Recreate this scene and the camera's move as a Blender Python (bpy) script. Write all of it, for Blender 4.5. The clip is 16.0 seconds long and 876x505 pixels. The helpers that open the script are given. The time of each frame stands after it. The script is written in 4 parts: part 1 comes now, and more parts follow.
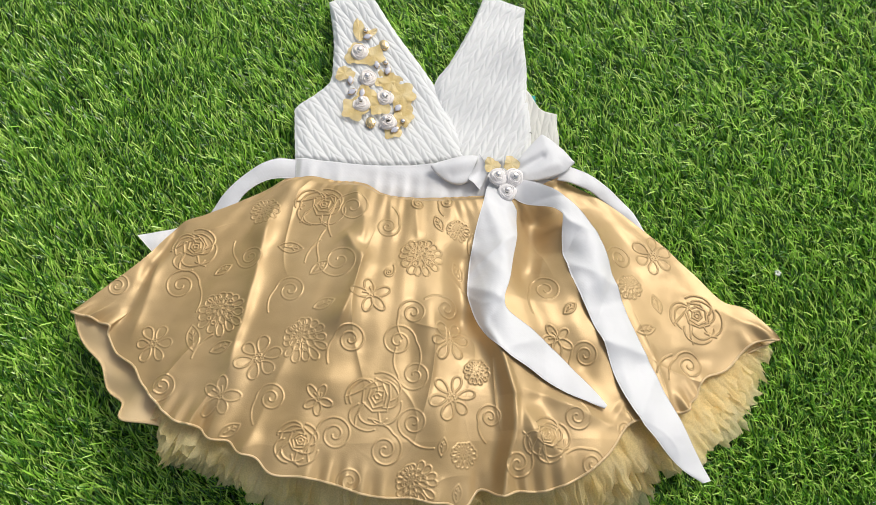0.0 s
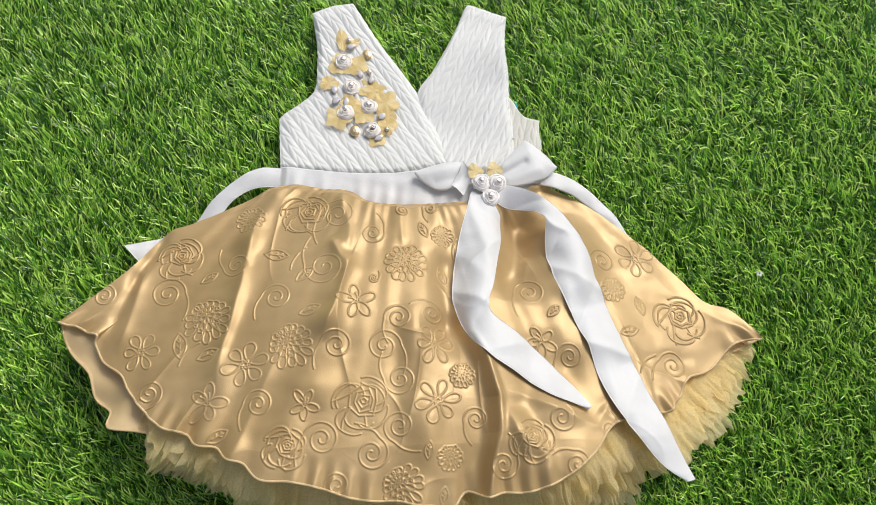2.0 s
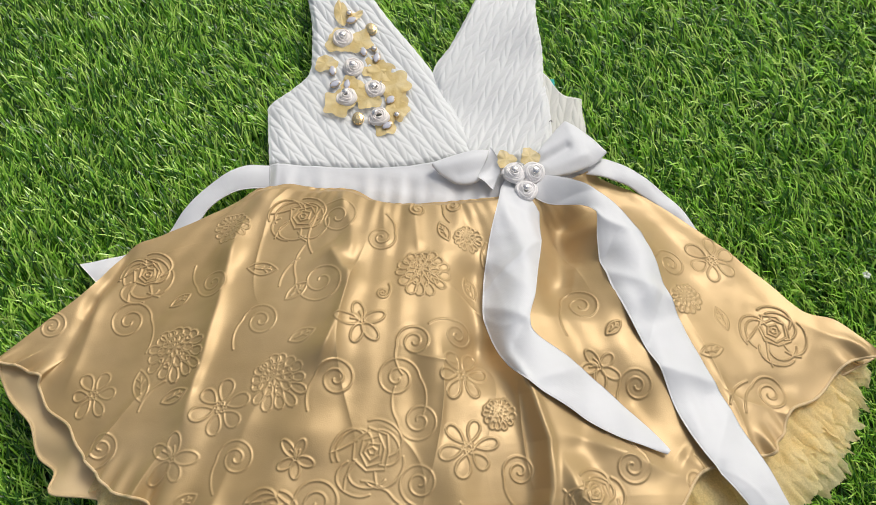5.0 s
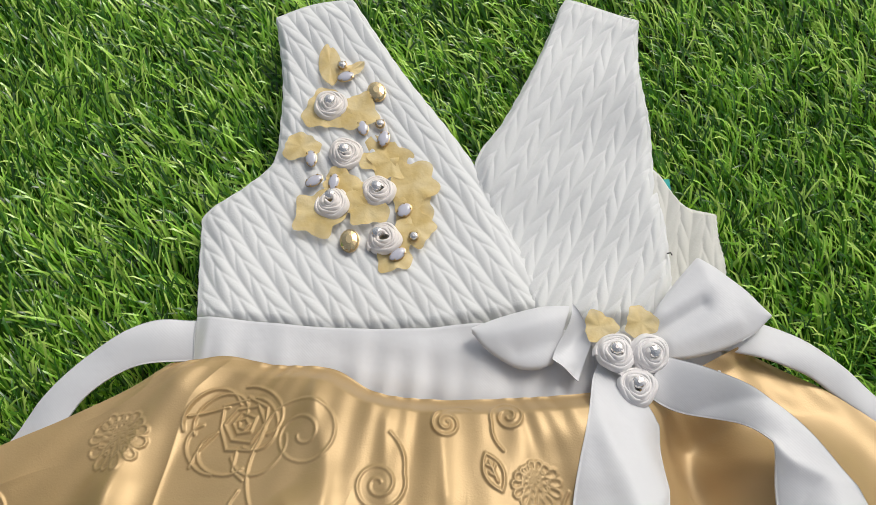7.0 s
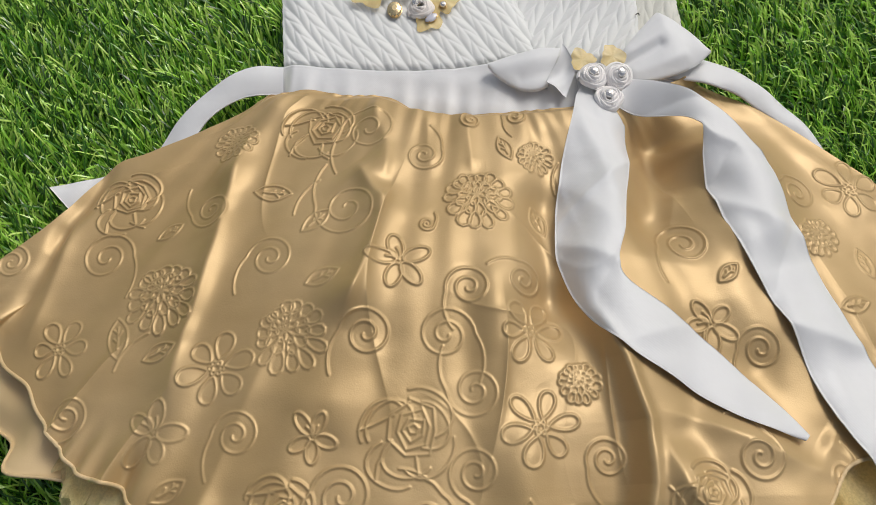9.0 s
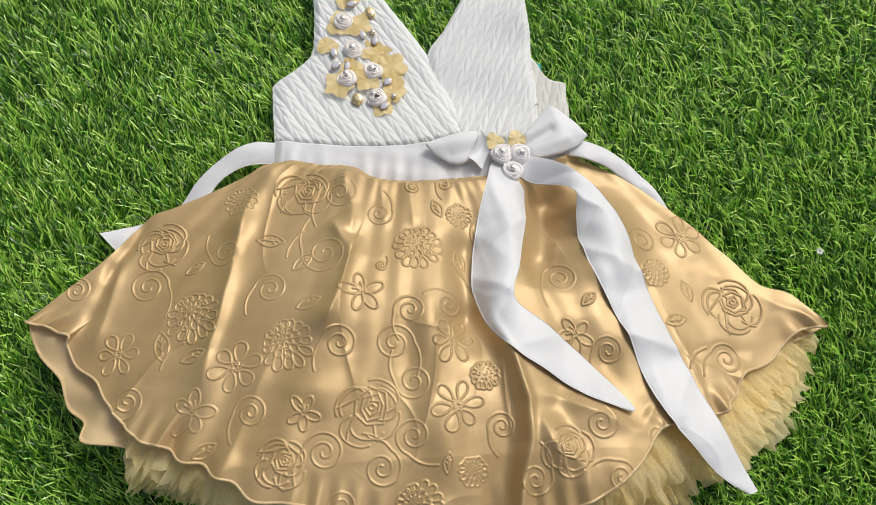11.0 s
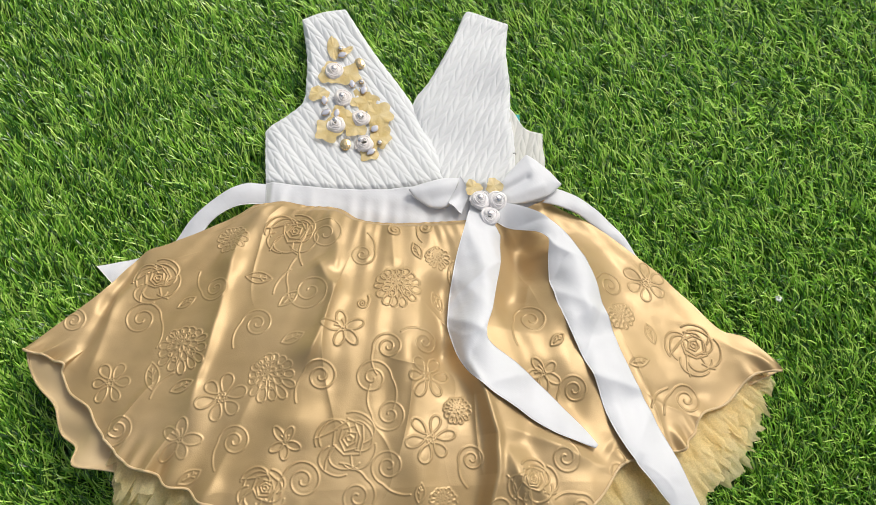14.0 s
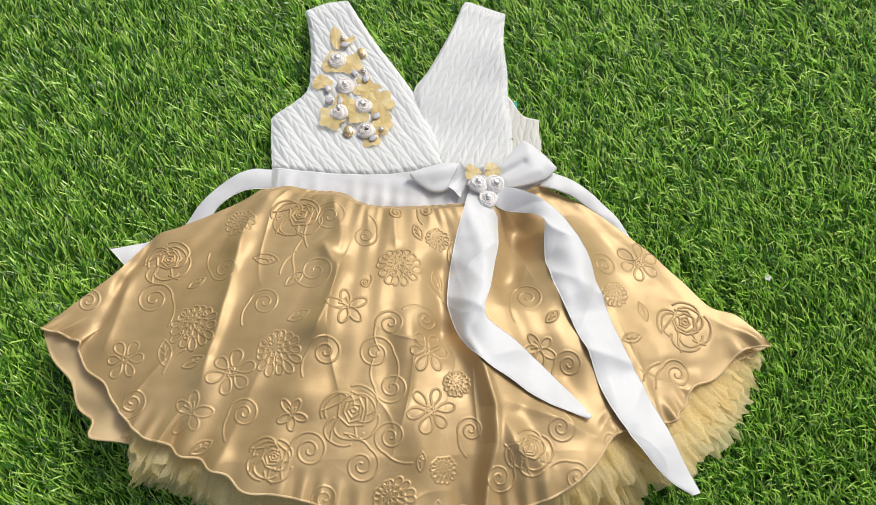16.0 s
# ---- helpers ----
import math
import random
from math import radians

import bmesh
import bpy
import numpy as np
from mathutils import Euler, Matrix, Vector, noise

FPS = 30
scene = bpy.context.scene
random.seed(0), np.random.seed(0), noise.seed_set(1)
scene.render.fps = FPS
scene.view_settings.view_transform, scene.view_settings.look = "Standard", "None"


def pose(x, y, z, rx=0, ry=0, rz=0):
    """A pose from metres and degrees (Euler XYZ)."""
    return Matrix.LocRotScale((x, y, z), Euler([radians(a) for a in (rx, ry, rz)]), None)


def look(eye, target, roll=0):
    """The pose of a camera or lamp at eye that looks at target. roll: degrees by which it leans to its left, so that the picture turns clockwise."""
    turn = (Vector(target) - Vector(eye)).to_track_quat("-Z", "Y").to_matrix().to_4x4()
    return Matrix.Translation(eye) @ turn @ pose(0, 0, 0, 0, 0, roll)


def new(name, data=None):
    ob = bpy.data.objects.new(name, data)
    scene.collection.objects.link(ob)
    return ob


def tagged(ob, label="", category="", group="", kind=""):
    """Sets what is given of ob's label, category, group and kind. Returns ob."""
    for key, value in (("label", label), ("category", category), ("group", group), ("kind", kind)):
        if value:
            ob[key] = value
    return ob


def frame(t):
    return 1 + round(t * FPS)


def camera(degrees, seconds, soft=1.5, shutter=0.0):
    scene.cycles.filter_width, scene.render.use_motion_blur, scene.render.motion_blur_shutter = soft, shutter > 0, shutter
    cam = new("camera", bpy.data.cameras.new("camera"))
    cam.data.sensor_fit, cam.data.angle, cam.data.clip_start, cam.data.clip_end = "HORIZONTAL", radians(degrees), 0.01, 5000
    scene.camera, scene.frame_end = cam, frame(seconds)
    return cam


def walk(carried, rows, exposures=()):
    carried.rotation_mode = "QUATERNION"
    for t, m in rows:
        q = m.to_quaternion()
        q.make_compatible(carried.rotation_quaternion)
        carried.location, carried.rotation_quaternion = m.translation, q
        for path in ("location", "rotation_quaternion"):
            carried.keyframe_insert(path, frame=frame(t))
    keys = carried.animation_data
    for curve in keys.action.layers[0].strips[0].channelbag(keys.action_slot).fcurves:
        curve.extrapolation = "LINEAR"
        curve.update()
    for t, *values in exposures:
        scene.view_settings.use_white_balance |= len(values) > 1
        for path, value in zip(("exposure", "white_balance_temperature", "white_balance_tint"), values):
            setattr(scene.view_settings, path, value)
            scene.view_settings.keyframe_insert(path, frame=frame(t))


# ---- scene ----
cam = camera(57.7, 16.0, soft=0.9)
PATH = [
    (0, (-0.0510, -0.3351, 0.8060), (0.0271, -0.0559, -0.1511), 14.73),
    (0.5, (-0.0462, -0.3404, 0.8049), (0.0329, -0.0624, -0.1524), 14.78),
    (1, (-0.0445, -0.3441, 0.8083), (0.0391, -0.0625, -0.1476), 15.19),
    (1.5, (-0.0429, -0.3463, 0.8127), (0.0445, -0.0582, -0.1409), 15.31),
    (2, (-0.0433, -0.3449, 0.8121), (0.0436, -0.0505, -0.1396), 14.63),
    (2.5, (-0.0449, -0.3461, 0.8113), (0.0389, -0.0459, -0.1389), 13.54),
    (3, (-0.0411, -0.3392, 0.8159), (0.0373, -0.0345, -0.1333), 12.14),
    (3.5, (-0.0473, -0.3605, 0.7928), (0.0156, -0.0413, -0.1527), 8.14),
    (4, (-0.0386, -0.3541, 0.7502), (0.0181, -0.0343, -0.1956), 6.78),
    (4.2, (-0.0342, -0.3473, 0.7471), (0.0209, -0.0250, -0.1979), 6.38),
    (6.3, (-0.0225, -0.2324, 0.4541), (0.0163, 0.1135, -0.4834), 3.57),
    (6.5, (-0.0235, -0.2095, 0.4464), (0.0129, 0.1353, -0.4916), 3.59),
    (7, (-0.0239, -0.1253, 0.4167), (0.0128, 0.2447, -0.5115), 4.26),
    (7.5, (-0.0296, -0.1029, 0.4197), (-0.0016, 0.2686, -0.5083), 3.58),
    (8, (-0.0321, -0.1639, 0.4334), (-0.0138, 0.1740, -0.5076), 2.18),
    (8.5, (-0.0342, -0.2390, 0.4886), (-0.0197, 0.0503, -0.4686), 1.21),
    (8.7, (-0.0387, -0.2722, 0.5030), (-0.0284, 0.0131, -0.4554), 0.04),
    (10.8, (-0.0341, -0.3175, 0.6807), (0.0241, -0.0531, -0.2820), 9.49),
    (11, (-0.0362, -0.3161, 0.7182), (0.0315, -0.0421, -0.2411), 11.08),
    (11.5, (-0.0394, -0.3150, 0.7309), (0.0363, -0.0223, -0.2223), 12.10),
    (12, (-0.0418, -0.3083, 0.7448), (0.0350, -0.0067, -0.2055), 12.33),
    (12.5, (-0.0395, -0.3107, 0.7459), (0.0377, -0.0043, -0.2028), 12.46),
    (13, (-0.0343, -0.3209, 0.7521), (0.0437, -0.0158, -0.1971), 12.85),
    (13.5, (-0.0255, -0.3212, 0.7746), (0.0513, -0.0125, -0.1735), 12.54),
    (14, (-0.0274, -0.3178, 0.7626), (0.0517, -0.0103, -0.1856), 12.95),
    (14.5, (-0.0328, -0.3202, 0.7636), (0.0440, -0.0110, -0.1843), 12.30),
    (15, (-0.0298, -0.3270, 0.7811), (0.0471, -0.0208, -0.1677), 12.25),
    (15.5, (-0.0293, -0.3323, 0.7821), (0.0473, -0.0317, -0.1685), 12.42),
    (16, (-0.0261, -0.3387, 0.7866), (0.0480, -0.0378, -0.1642), 12.11),
]
walk(cam, [(t, look(eye, target, roll)) for t, eye, target, roll in PATH], exposures=[(0, -0.26, 6350, 8), (4.2, -0.28, 6350, 8), (6.3, -0.60, 6350, 8), (7.0, -0.53, 6350, 8), (7.5, -0.50, 6350, 8), (8.0, -0.53, 6350, 8), (8.7, -0.60, 6350, 8), (10.8, -0.40, 6350, 8), (12.0, -0.33, 6350, 8), (16.0, -0.27, 6350, 8)])

# ---------------------------------------------------------------- world, sun
world = bpy.data.worlds.new("sky")
scene.world = world
world.use_nodes = True
wn, wl = world.node_tree.nodes, world.node_tree.links
sky = wn.new("ShaderNodeTexSky")
sky.sky_type, sky.sun_disc = "NISHITA", False
sky.sun_elevation, sky.sun_rotation = radians(46), radians(38)
sky.air_density, sky.dust_density, sky.ozone_density = 0.9, 5.0, 0.3
wn["Background"].inputs["Strength"].default_value = 0.134
# thin high cloud: the sky is paler than clear blue
cloud = wn.new("ShaderNodeHueSaturation")
cloud.inputs["Saturation"].default_value = 0.55
wl.new(sky.outputs["Color"], cloud.inputs["Color"])
wl.new(cloud.outputs["Color"], wn["Background"].inputs["Color"])
sun = new("sun", bpy.data.lights.new("sun", "SUN"))
sun.data.energy, sun.data.angle, sun.data.color = 1.65, radians(20), (1.0, 0.95, 0.88)
sun.matrix_world = look((1.23, 1.58, 2.07), (0, 0, 0))


# ---------------------------------------------------------------- materials
def material(name, rough=0.6, base=(0.5, 0.5, 0.5), **extra):
    m = bpy.data.materials.new(name)
    m.use_nodes = True
    b = m.node_tree.nodes["Principled BSDF"]
    b.inputs["Base Color"].default_value = (*base, 1)
    b.inputs["Roughness"].default_value = rough
    for key, value in extra.items():
        b.inputs[key.replace("_", " ")].default_value = value
    return m, m.node_tree.nodes, m.node_tree.links, b


def mottle(m, n, l, b, colours, scale, detail=4.0, spot=(0.35, 0.65)):
    """Base colour that wanders between two tones."""
    co = n.new("ShaderNodeTexCoord")
    big = n.new("ShaderNodeTexNoise")
    big.inputs["Scale"].default_value, big.inputs["Detail"].default_value = scale, detail
    l.new(co.outputs["Object"], big.inputs["Vector"])
    ramp = n.new("ShaderNodeValToRGB")
    ramp.color_ramp.elements[0].position, ramp.color_ramp.elements[1].position = spot
    ramp.color_ramp.elements[0].color, ramp.color_ramp.elements[1].color = (*colours[0], 1), (*colours[1], 1)
    l.new(big.outputs["Fac"], ramp.inputs["Fac"])
    l.new(ramp.outputs["Color"], b.inputs["Base Color"])
    return co, ramp


def relief(n, l, b, co, scale, strength, distance):
    tex = n.new("ShaderNodeTexNoise")
    tex.inputs["Scale"].default_value, tex.inputs["Detail"].default_value = scale, 3.0
    l.new(co.outputs["Object"], tex.inputs["Vector"])
    bump = n.new("ShaderNodeBump")
    bump.inputs["Strength"].default_value, bump.inputs["Distance"].default_value = strength, distance
    l.new(tex.outputs["Fac"], bump.inputs["Height"])
    l.new(bump.outputs["Normal"], b.inputs["Normal"])
    return bump


def gold_satin(name, colours, rough, metal):
    m, n, l, b = material(name, rough, colours[0])
    b.inputs["Metallic"].default_value = metal
    b.inputs["Specular IOR Level"].default_value = 0.55
    b.inputs["Sheen Weight"].default_value = 0.06
    b.inputs["Sheen Tint"].default_value = (1.0, 0.88, 0.68, 1)
    co, ramp = mottle(m, n, l, b, colours, 14.0, 6.0)
    soft = n.new("ShaderNodeTexNoise")
    soft.inputs["Scale"].default_value, soft.inputs["Detail"].default_value, soft.inputs["Distortion"].default_value = 26.0, 4.0, 0.5
    l.new(co.outputs["Object"], soft.inputs["Vector"])
    span = n.new("ShaderNodeMapRange")
    span.inputs["To Min"].default_value, span.inputs["To Max"].default_value = rough - 0.06, rough + 0.06
    l.new(soft.outputs["Fac"], span.inputs["Value"])
    l.new(span.outputs["Result"], b.inputs["Roughness"])
    # the fine cross threads of the weave
    fine = relief(n, l, b, co, 1100.0, 0.12, 0.0008)
    wide = n.new("ShaderNodeBump")
    wide.inputs["Strength"].default_value, wide.inputs["Distance"].default_value = 0.12, 0.004
    l.new(soft.outputs["Fac"], wide.inputs["Height"])
    l.new(wide.outputs["Normal"], fine.inputs["Normal"])
    # thin cloth lets some light through
    thin = n.new("ShaderNodeBsdfTranslucent")
    l.new(ramp.outputs["Color"], thin.inputs["Color"])
    mix = n.new("ShaderNodeMixShader")
    mix.inputs["Fac"].default_value = 0.14
    l.new(b.outputs[0], mix.inputs[1]), l.new(thin.outputs[0], mix.inputs[2])
    l.new(mix.outputs[0], n["Material Output"].inputs["Surface"])
    return m


GOLD = gold_satin("gold_satin", ((0.55, 0.378, 0.172), (0.62, 0.438, 0.218)), 0.43, 0.28)
GOLD_BACK = gold_satin("gold_satin_reverse", ((0.74, 0.54, 0.28), (0.80, 0.61, 0.35)), 0.55, 0.05)


def white_satin():
    m, n, l, b = material("white_satin", 0.46, (0.8, 0.8, 0.82))
    b.inputs["Sheen Weight"].default_value = 0.25
    co, ramp = mottle(m, n, l, b, ((0.80, 0.80, 0.81), (0.835, 0.835, 0.845)), 12.0)
    # a fine diagonal twill over soft creases
    twill = n.new("ShaderNodeTexWave")
    twill.bands_direction = "DIAGONAL"
    twill.inputs["Scale"].default_value, twill.inputs["Distortion"].default_value = 420.0, 0.4
    l.new(co.outputs["Object"], twill.inputs["Vector"])
    fine = n.new("ShaderNodeBump")
    fine.inputs["Strength"].default_value, fine.inputs["Distance"].default_value = 0.04, 0.0004
    l.new(twill.outputs["Fac"], fine.inputs["Height"])
    soft = relief(n, l, b, co, 60.0, 0.16, 0.004)
    l.new(soft.outputs["Normal"], fine.inputs["Normal"])
    l.new(fine.outputs["Normal"], b.inputs["Normal"])
    thin = n.new("ShaderNodeBsdfTranslucent")
    l.new(ramp.outputs["Color"], thin.inputs["Color"])
    mix = n.new("ShaderNodeMixShader")
    mix.inputs["Fac"].default_value = 0.12
    l.new(b.outputs[0], mix.inputs[1]), l.new(thin.outputs[0], mix.inputs[2])
    l.new(mix.outputs[0], n["Material Output"].inputs["Surface"])
    return m


SATIN = white_satin()


def knit_cloth(name, colours):
    m, n, l, b = material(name, 0.85, colours[0])
    b.inputs["Sheen Weight"].default_value = 0.3
    co, ramp = mottle(m, n, l, b, colours, 18.0)
    relief(n, l, b, co, 900.0, 0.14, 0.0008)
    return m


KNIT = knit_cloth("ivory_cable_cloth", ((0.775, 0.78, 0.765), (0.82, 0.825, 0.81)))
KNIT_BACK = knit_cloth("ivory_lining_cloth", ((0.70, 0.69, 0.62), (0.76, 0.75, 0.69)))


def net_cloth():
    m, n, l, b = material("yellow_tulle", 0.7, (0.86, 0.68, 0.30))
    co, ramp = mottle(m, n, l, b, ((1.0, 0.83, 0.42), (1.0, 0.88, 0.54)), 30.0)
    thin = n.new("ShaderNodeBsdfTranslucent")
    l.new(ramp.outputs["Color"], thin.inputs["Color"])
    mix = n.new("ShaderNodeMixShader")
    mix.inputs["Fac"].default_value = 0.50
    l.new(b.outputs[0], mix.inputs[1]), l.new(thin.outputs[0], mix.inputs[2])
    clear = n.new("ShaderNodeBsdfTransparent")
    holes = n.new("ShaderNodeMixShader")
    net = n.new("ShaderNodeTexNoise")
    net.inputs["Scale"].default_value, net.inputs["Detail"].default_value = 700.0, 2.0
    l.new(co.outputs["Object"], net.inputs["Vector"])
    span = n.new("ShaderNodeMapRange")
    span.inputs["From Min"].default_value, span.inputs["From Max"].default_value = 0.35, 0.65
    span.inputs["To Min"].default_value, span.inputs["To Max"].default_value = 0.26, 0.38
    l.new(net.outputs["Fac"], span.inputs["Value"])
    l.new(span.outputs["Result"], holes.inputs["Fac"])
    l.new(mix.outputs[0], holes.inputs[1]), l.new(clear.outputs[0], holes.inputs[2])
    l.new(holes.outputs[0], n["Material Output"].inputs["Surface"])
    return m


TULLE = net_cloth()


def organza():
    m, n, l, b = material("yellow_organza", 0.5, (0.80, 0.60, 0.22))
    co, ramp = mottle(m, n, l, b, ((0.80, 0.58, 0.20), (0.89, 0.71, 0.34)), 90.0)
    b.inputs["Alpha"].default_value = 0.78
    b.inputs["Sheen Weight"].default_value = 0.2
    relief(n, l, b, co, 500.0, 0.25, 0.001)
    return m


ORGANZA = organza()
RIBBON, *_ = material("ivory_ribbon", 0.45, (0.90, 0.84, 0.79), Sheen_Weight=0.3)
RIBBON_WHITE, *_ = material("white_ribbon", 0.45, (0.90, 0.865, 0.845), Sheen_Weight=0.3)
CRYSTAL, *_ = material("clear_crystal", 0.06, (0.88, 0.86, 0.83), Metallic=0.8)
TOPAZ, *_ = material("champagne_crystal", 0.05, (0.86, 0.68, 0.38), Metallic=0.85)
OPALINE, *_ = material("milky_opal", 0.12, (0.58, 0.58, 0.65), Coat_Weight=0.6)
CLAW, *_ = material("gilt_claw", 0.28, (0.62, 0.45, 0.22), Metallic=1.0)
SILVER, *_ = material("silver_claw", 0.32, (0.80, 0.78, 0.75), Metallic=1.0)
PINK, *_ = material("pink_satin", 0.4, (0.70, 0.45, 0.36))
TEAL, *_ = material("teal_card", 0.5, (0.03, 0.36, 0.33))
THREAD, *_ = material("black_thread", 0.8, (0.015, 0.013, 0.012))
SPECK, *_ = material("pale_petal", 0.6, (0.75, 0.78, 0.70))


def blade_plastic():
    m, n, l, b = material("turf_blades", 0.30, (0.07, 0.2, 0.03), Specular_IOR_Level=0.8)
    geo = n.new("ShaderNodeNewGeometry")
    ramp = n.new("ShaderNodeValToRGB")
    e = ramp.color_ramp.elements
    e[0].position, e[1].position = 0.0, 1.0
    e[0].color, e[1].color = (0.02, 0.075, 0.004, 1), (0.74, 0.95, 0.22, 1)
    for at, c in ((0.42, (0.08, 0.27, 0.014, 1)), (0.62, (0.44, 0.82, 0.075, 1))):
        k = e.new(at)
        k.color = c
    l.new(geo.outputs["Random Per Island"], ramp.inputs["Fac"])
    l.new(ramp.outputs["Color"], b.inputs["Base Color"])
    thin = n.new("ShaderNodeBsdfTranslucent")
    l.new(ramp.outputs["Color"], thin.inputs["Color"])
    mix = n.new("ShaderNodeMixShader")
    mix.inputs["Fac"].default_value = 0.22
    l.new(b.outputs[0], mix.inputs[1]), l.new(thin.outputs[0], mix.inputs[2])
    l.new(mix.outputs[0], n["Material Output"].inputs["Surface"])
    return m


BLADES = blade_plastic()


def backing():
    m, n, l, b = material("turf_backing", 0.9, (0.04, 0.06, 0.015))
    co, ramp = mottle(m, n, l, b, ((0.02, 0.045, 0.010), (0.05, 0.085, 0.02)), 160.0, 6.0)
    relief(n, l, b, co, 300.0, 0.8, 0.01)
    # beyond the modelled blades the sheet takes the colour of the pile itself
    pile = n.new("ShaderNodeTexNoise")
    pile.inputs["Scale"].default_value, pile.inputs["Detail"].default_value = 220.0, 5.0
    l.new(co.outputs["Object"], pile.inputs["Vector"])
    green = n.new("ShaderNodeValToRGB")
    green.color_ramp.elements[0].position, green.color_ramp.elements[1].position = 0.35, 0.68
    green.color_ramp.elements[0].color, green.color_ramp.elements[1].color = (0.025, 0.08, 0.009, 1), (0.125, 0.28, 0.036, 1)
    l.new(pile.outputs["Fac"], green.inputs["Fac"])
    far = n.new("ShaderNodeVectorMath")
    far.operation = "LENGTH"
    l.new(co.outputs["Object"], far.inputs[0])
    step = n.new("ShaderNodeMapRange")
    step.inputs["From Min"].default_value, step.inputs["From Max"].default_value = 0.66, 1.0
    l.new(far.outputs["Value"], step.inputs["Value"])
    mix = n.new("ShaderNodeMix")
    mix.data_type = "RGBA"
    l.new(step.outputs["Result"], mix.inputs["Factor"])
    l.new(ramp.outputs["Color"], mix.inputs["A"]), l.new(green.outputs["Color"], mix.inputs["B"])
    l.new(mix.outputs["Result"], b.inputs["Base Color"])
    return m


BACKING = backing()


# ---------------------------------------------------------------- helpers
def smooth(a):
    a = np.clip(a, 0, 1)
    return a * a * (3 - 2 * a)


def spline(points, count):
    """A smooth line through the points, in even steps of its length."""
    p = np.array(points, float)
    q = np.vstack([2 * p[0] - p[1], p, 2 * p[-1] - p[-2]])
    t = np.linspace(0, 1, 24, endpoint=False)[:, None]
    out = []
    for a, b, c, d in zip(q, q[1:], q[2:], q[3:]):
        out.append(0.5 * (2 * b + (c - a) * t + (2 * a - 5 * b + 4 * c - d) * t**2 + (3 * b - a - 3 * c + d) * t**3))
    out = np.vstack(out + [p[-1:]])
    far = np.r_[0, np.cumsum(np.linalg.norm(np.diff(out, axis=0), axis=1))]
    at = np.linspace(0, far[-1], count)
    return np.stack([np.interp(at, far, out[:, k]) for k in range(out.shape[1])], 1)


def coons(low, high, left, right, nu, nv):
    """A patch between four edges: low and high run left to right, left and right run from low to high."""
    c0, c1, d0, d1 = spline(low, nu), spline(high, nu), spline(left, nv), spline(right, nv)
    u, v = np.linspace(0, 1, nu)[None, :, None], np.linspace(0, 1, nv)[:, None, None]
    ruled = (1 - v) * c0[None] + v * c1[None] + (1 - u) * d0[:, None] + u * d1[:, None]
    corners = (1 - u) * (1 - v) * c0[0] + u * (1 - v) * c0[-1] + (1 - u) * v * c1[0] + u * v * c1[-1]
    return ruled - corners


def mesh_from(name, verts, faces_by_size, shade=True):
    """A mesh from arrays: verts (n, 3) and face index arrays, one for each face size."""
    me = bpy.data.meshes.new(name)
    me.vertices.add(len(verts))
    me.vertices.foreach_set("co", np.ascontiguousarray(verts, np.float32).ravel())
    loops = np.concatenate([f.ravel() for f in faces_by_size]).astype(np.int32)
    sizes = np.concatenate([np.full(len(f), f.shape[1], np.int32) for f in faces_by_size])
    me.loops.add(len(loops))
    me.loops.foreach_set("vertex_index", loops)
    me.polygons.add(len(sizes))
    me.polygons.foreach_set("loop_start", np.r_[0, np.cumsum(sizes)[:-1]].astype(np.int32))
    me.update(calc_edges=True)
    me.polygons.foreach_set("use_smooth", np.full(len(sizes), shade))
    me.update()
    return me


def quads(nv, nu, closed=False):
    i = np.arange(nv * nu).reshape(nv, nu)
    if closed:
        i = np.hstack([i, i[:, :1]])
    return np.stack([i[:-1, :-1], i[:-1, 1:], i[1:, 1:], i[1:, :-1]], -1).reshape(-1, 4)


def sheet(name, xyz, thick=0.0):
    """A cloth from a (rows, columns, 3) grid. thick: closes it with an underside that many metres below."""
    nv, nu, _ = xyz.shape
    f = quads(nv, nu)
    if np.cross(xyz[0, 1] - xyz[0, 0], xyz[1, 0] - xyz[0, 0])[2] < 0:
        f = f[:, ::-1]
    v = xyz.reshape(-1, 3)
    if thick:
        i = np.arange(nv * nu).reshape(nv, nu)
        rim = np.r_[i[0, :-1], i[:-1, -1], i[-1, :0:-1], i[:0:-1, 0]]
        nxt, k = np.roll(rim, -1), nv * nu
        v = np.vstack([v, v - (0, 0, thick)])
        f = np.vstack([f, f[:, ::-1] + k, np.stack([rim, rim + k, nxt + k, nxt], 1)])
    return mesh_from(name, v, [f])


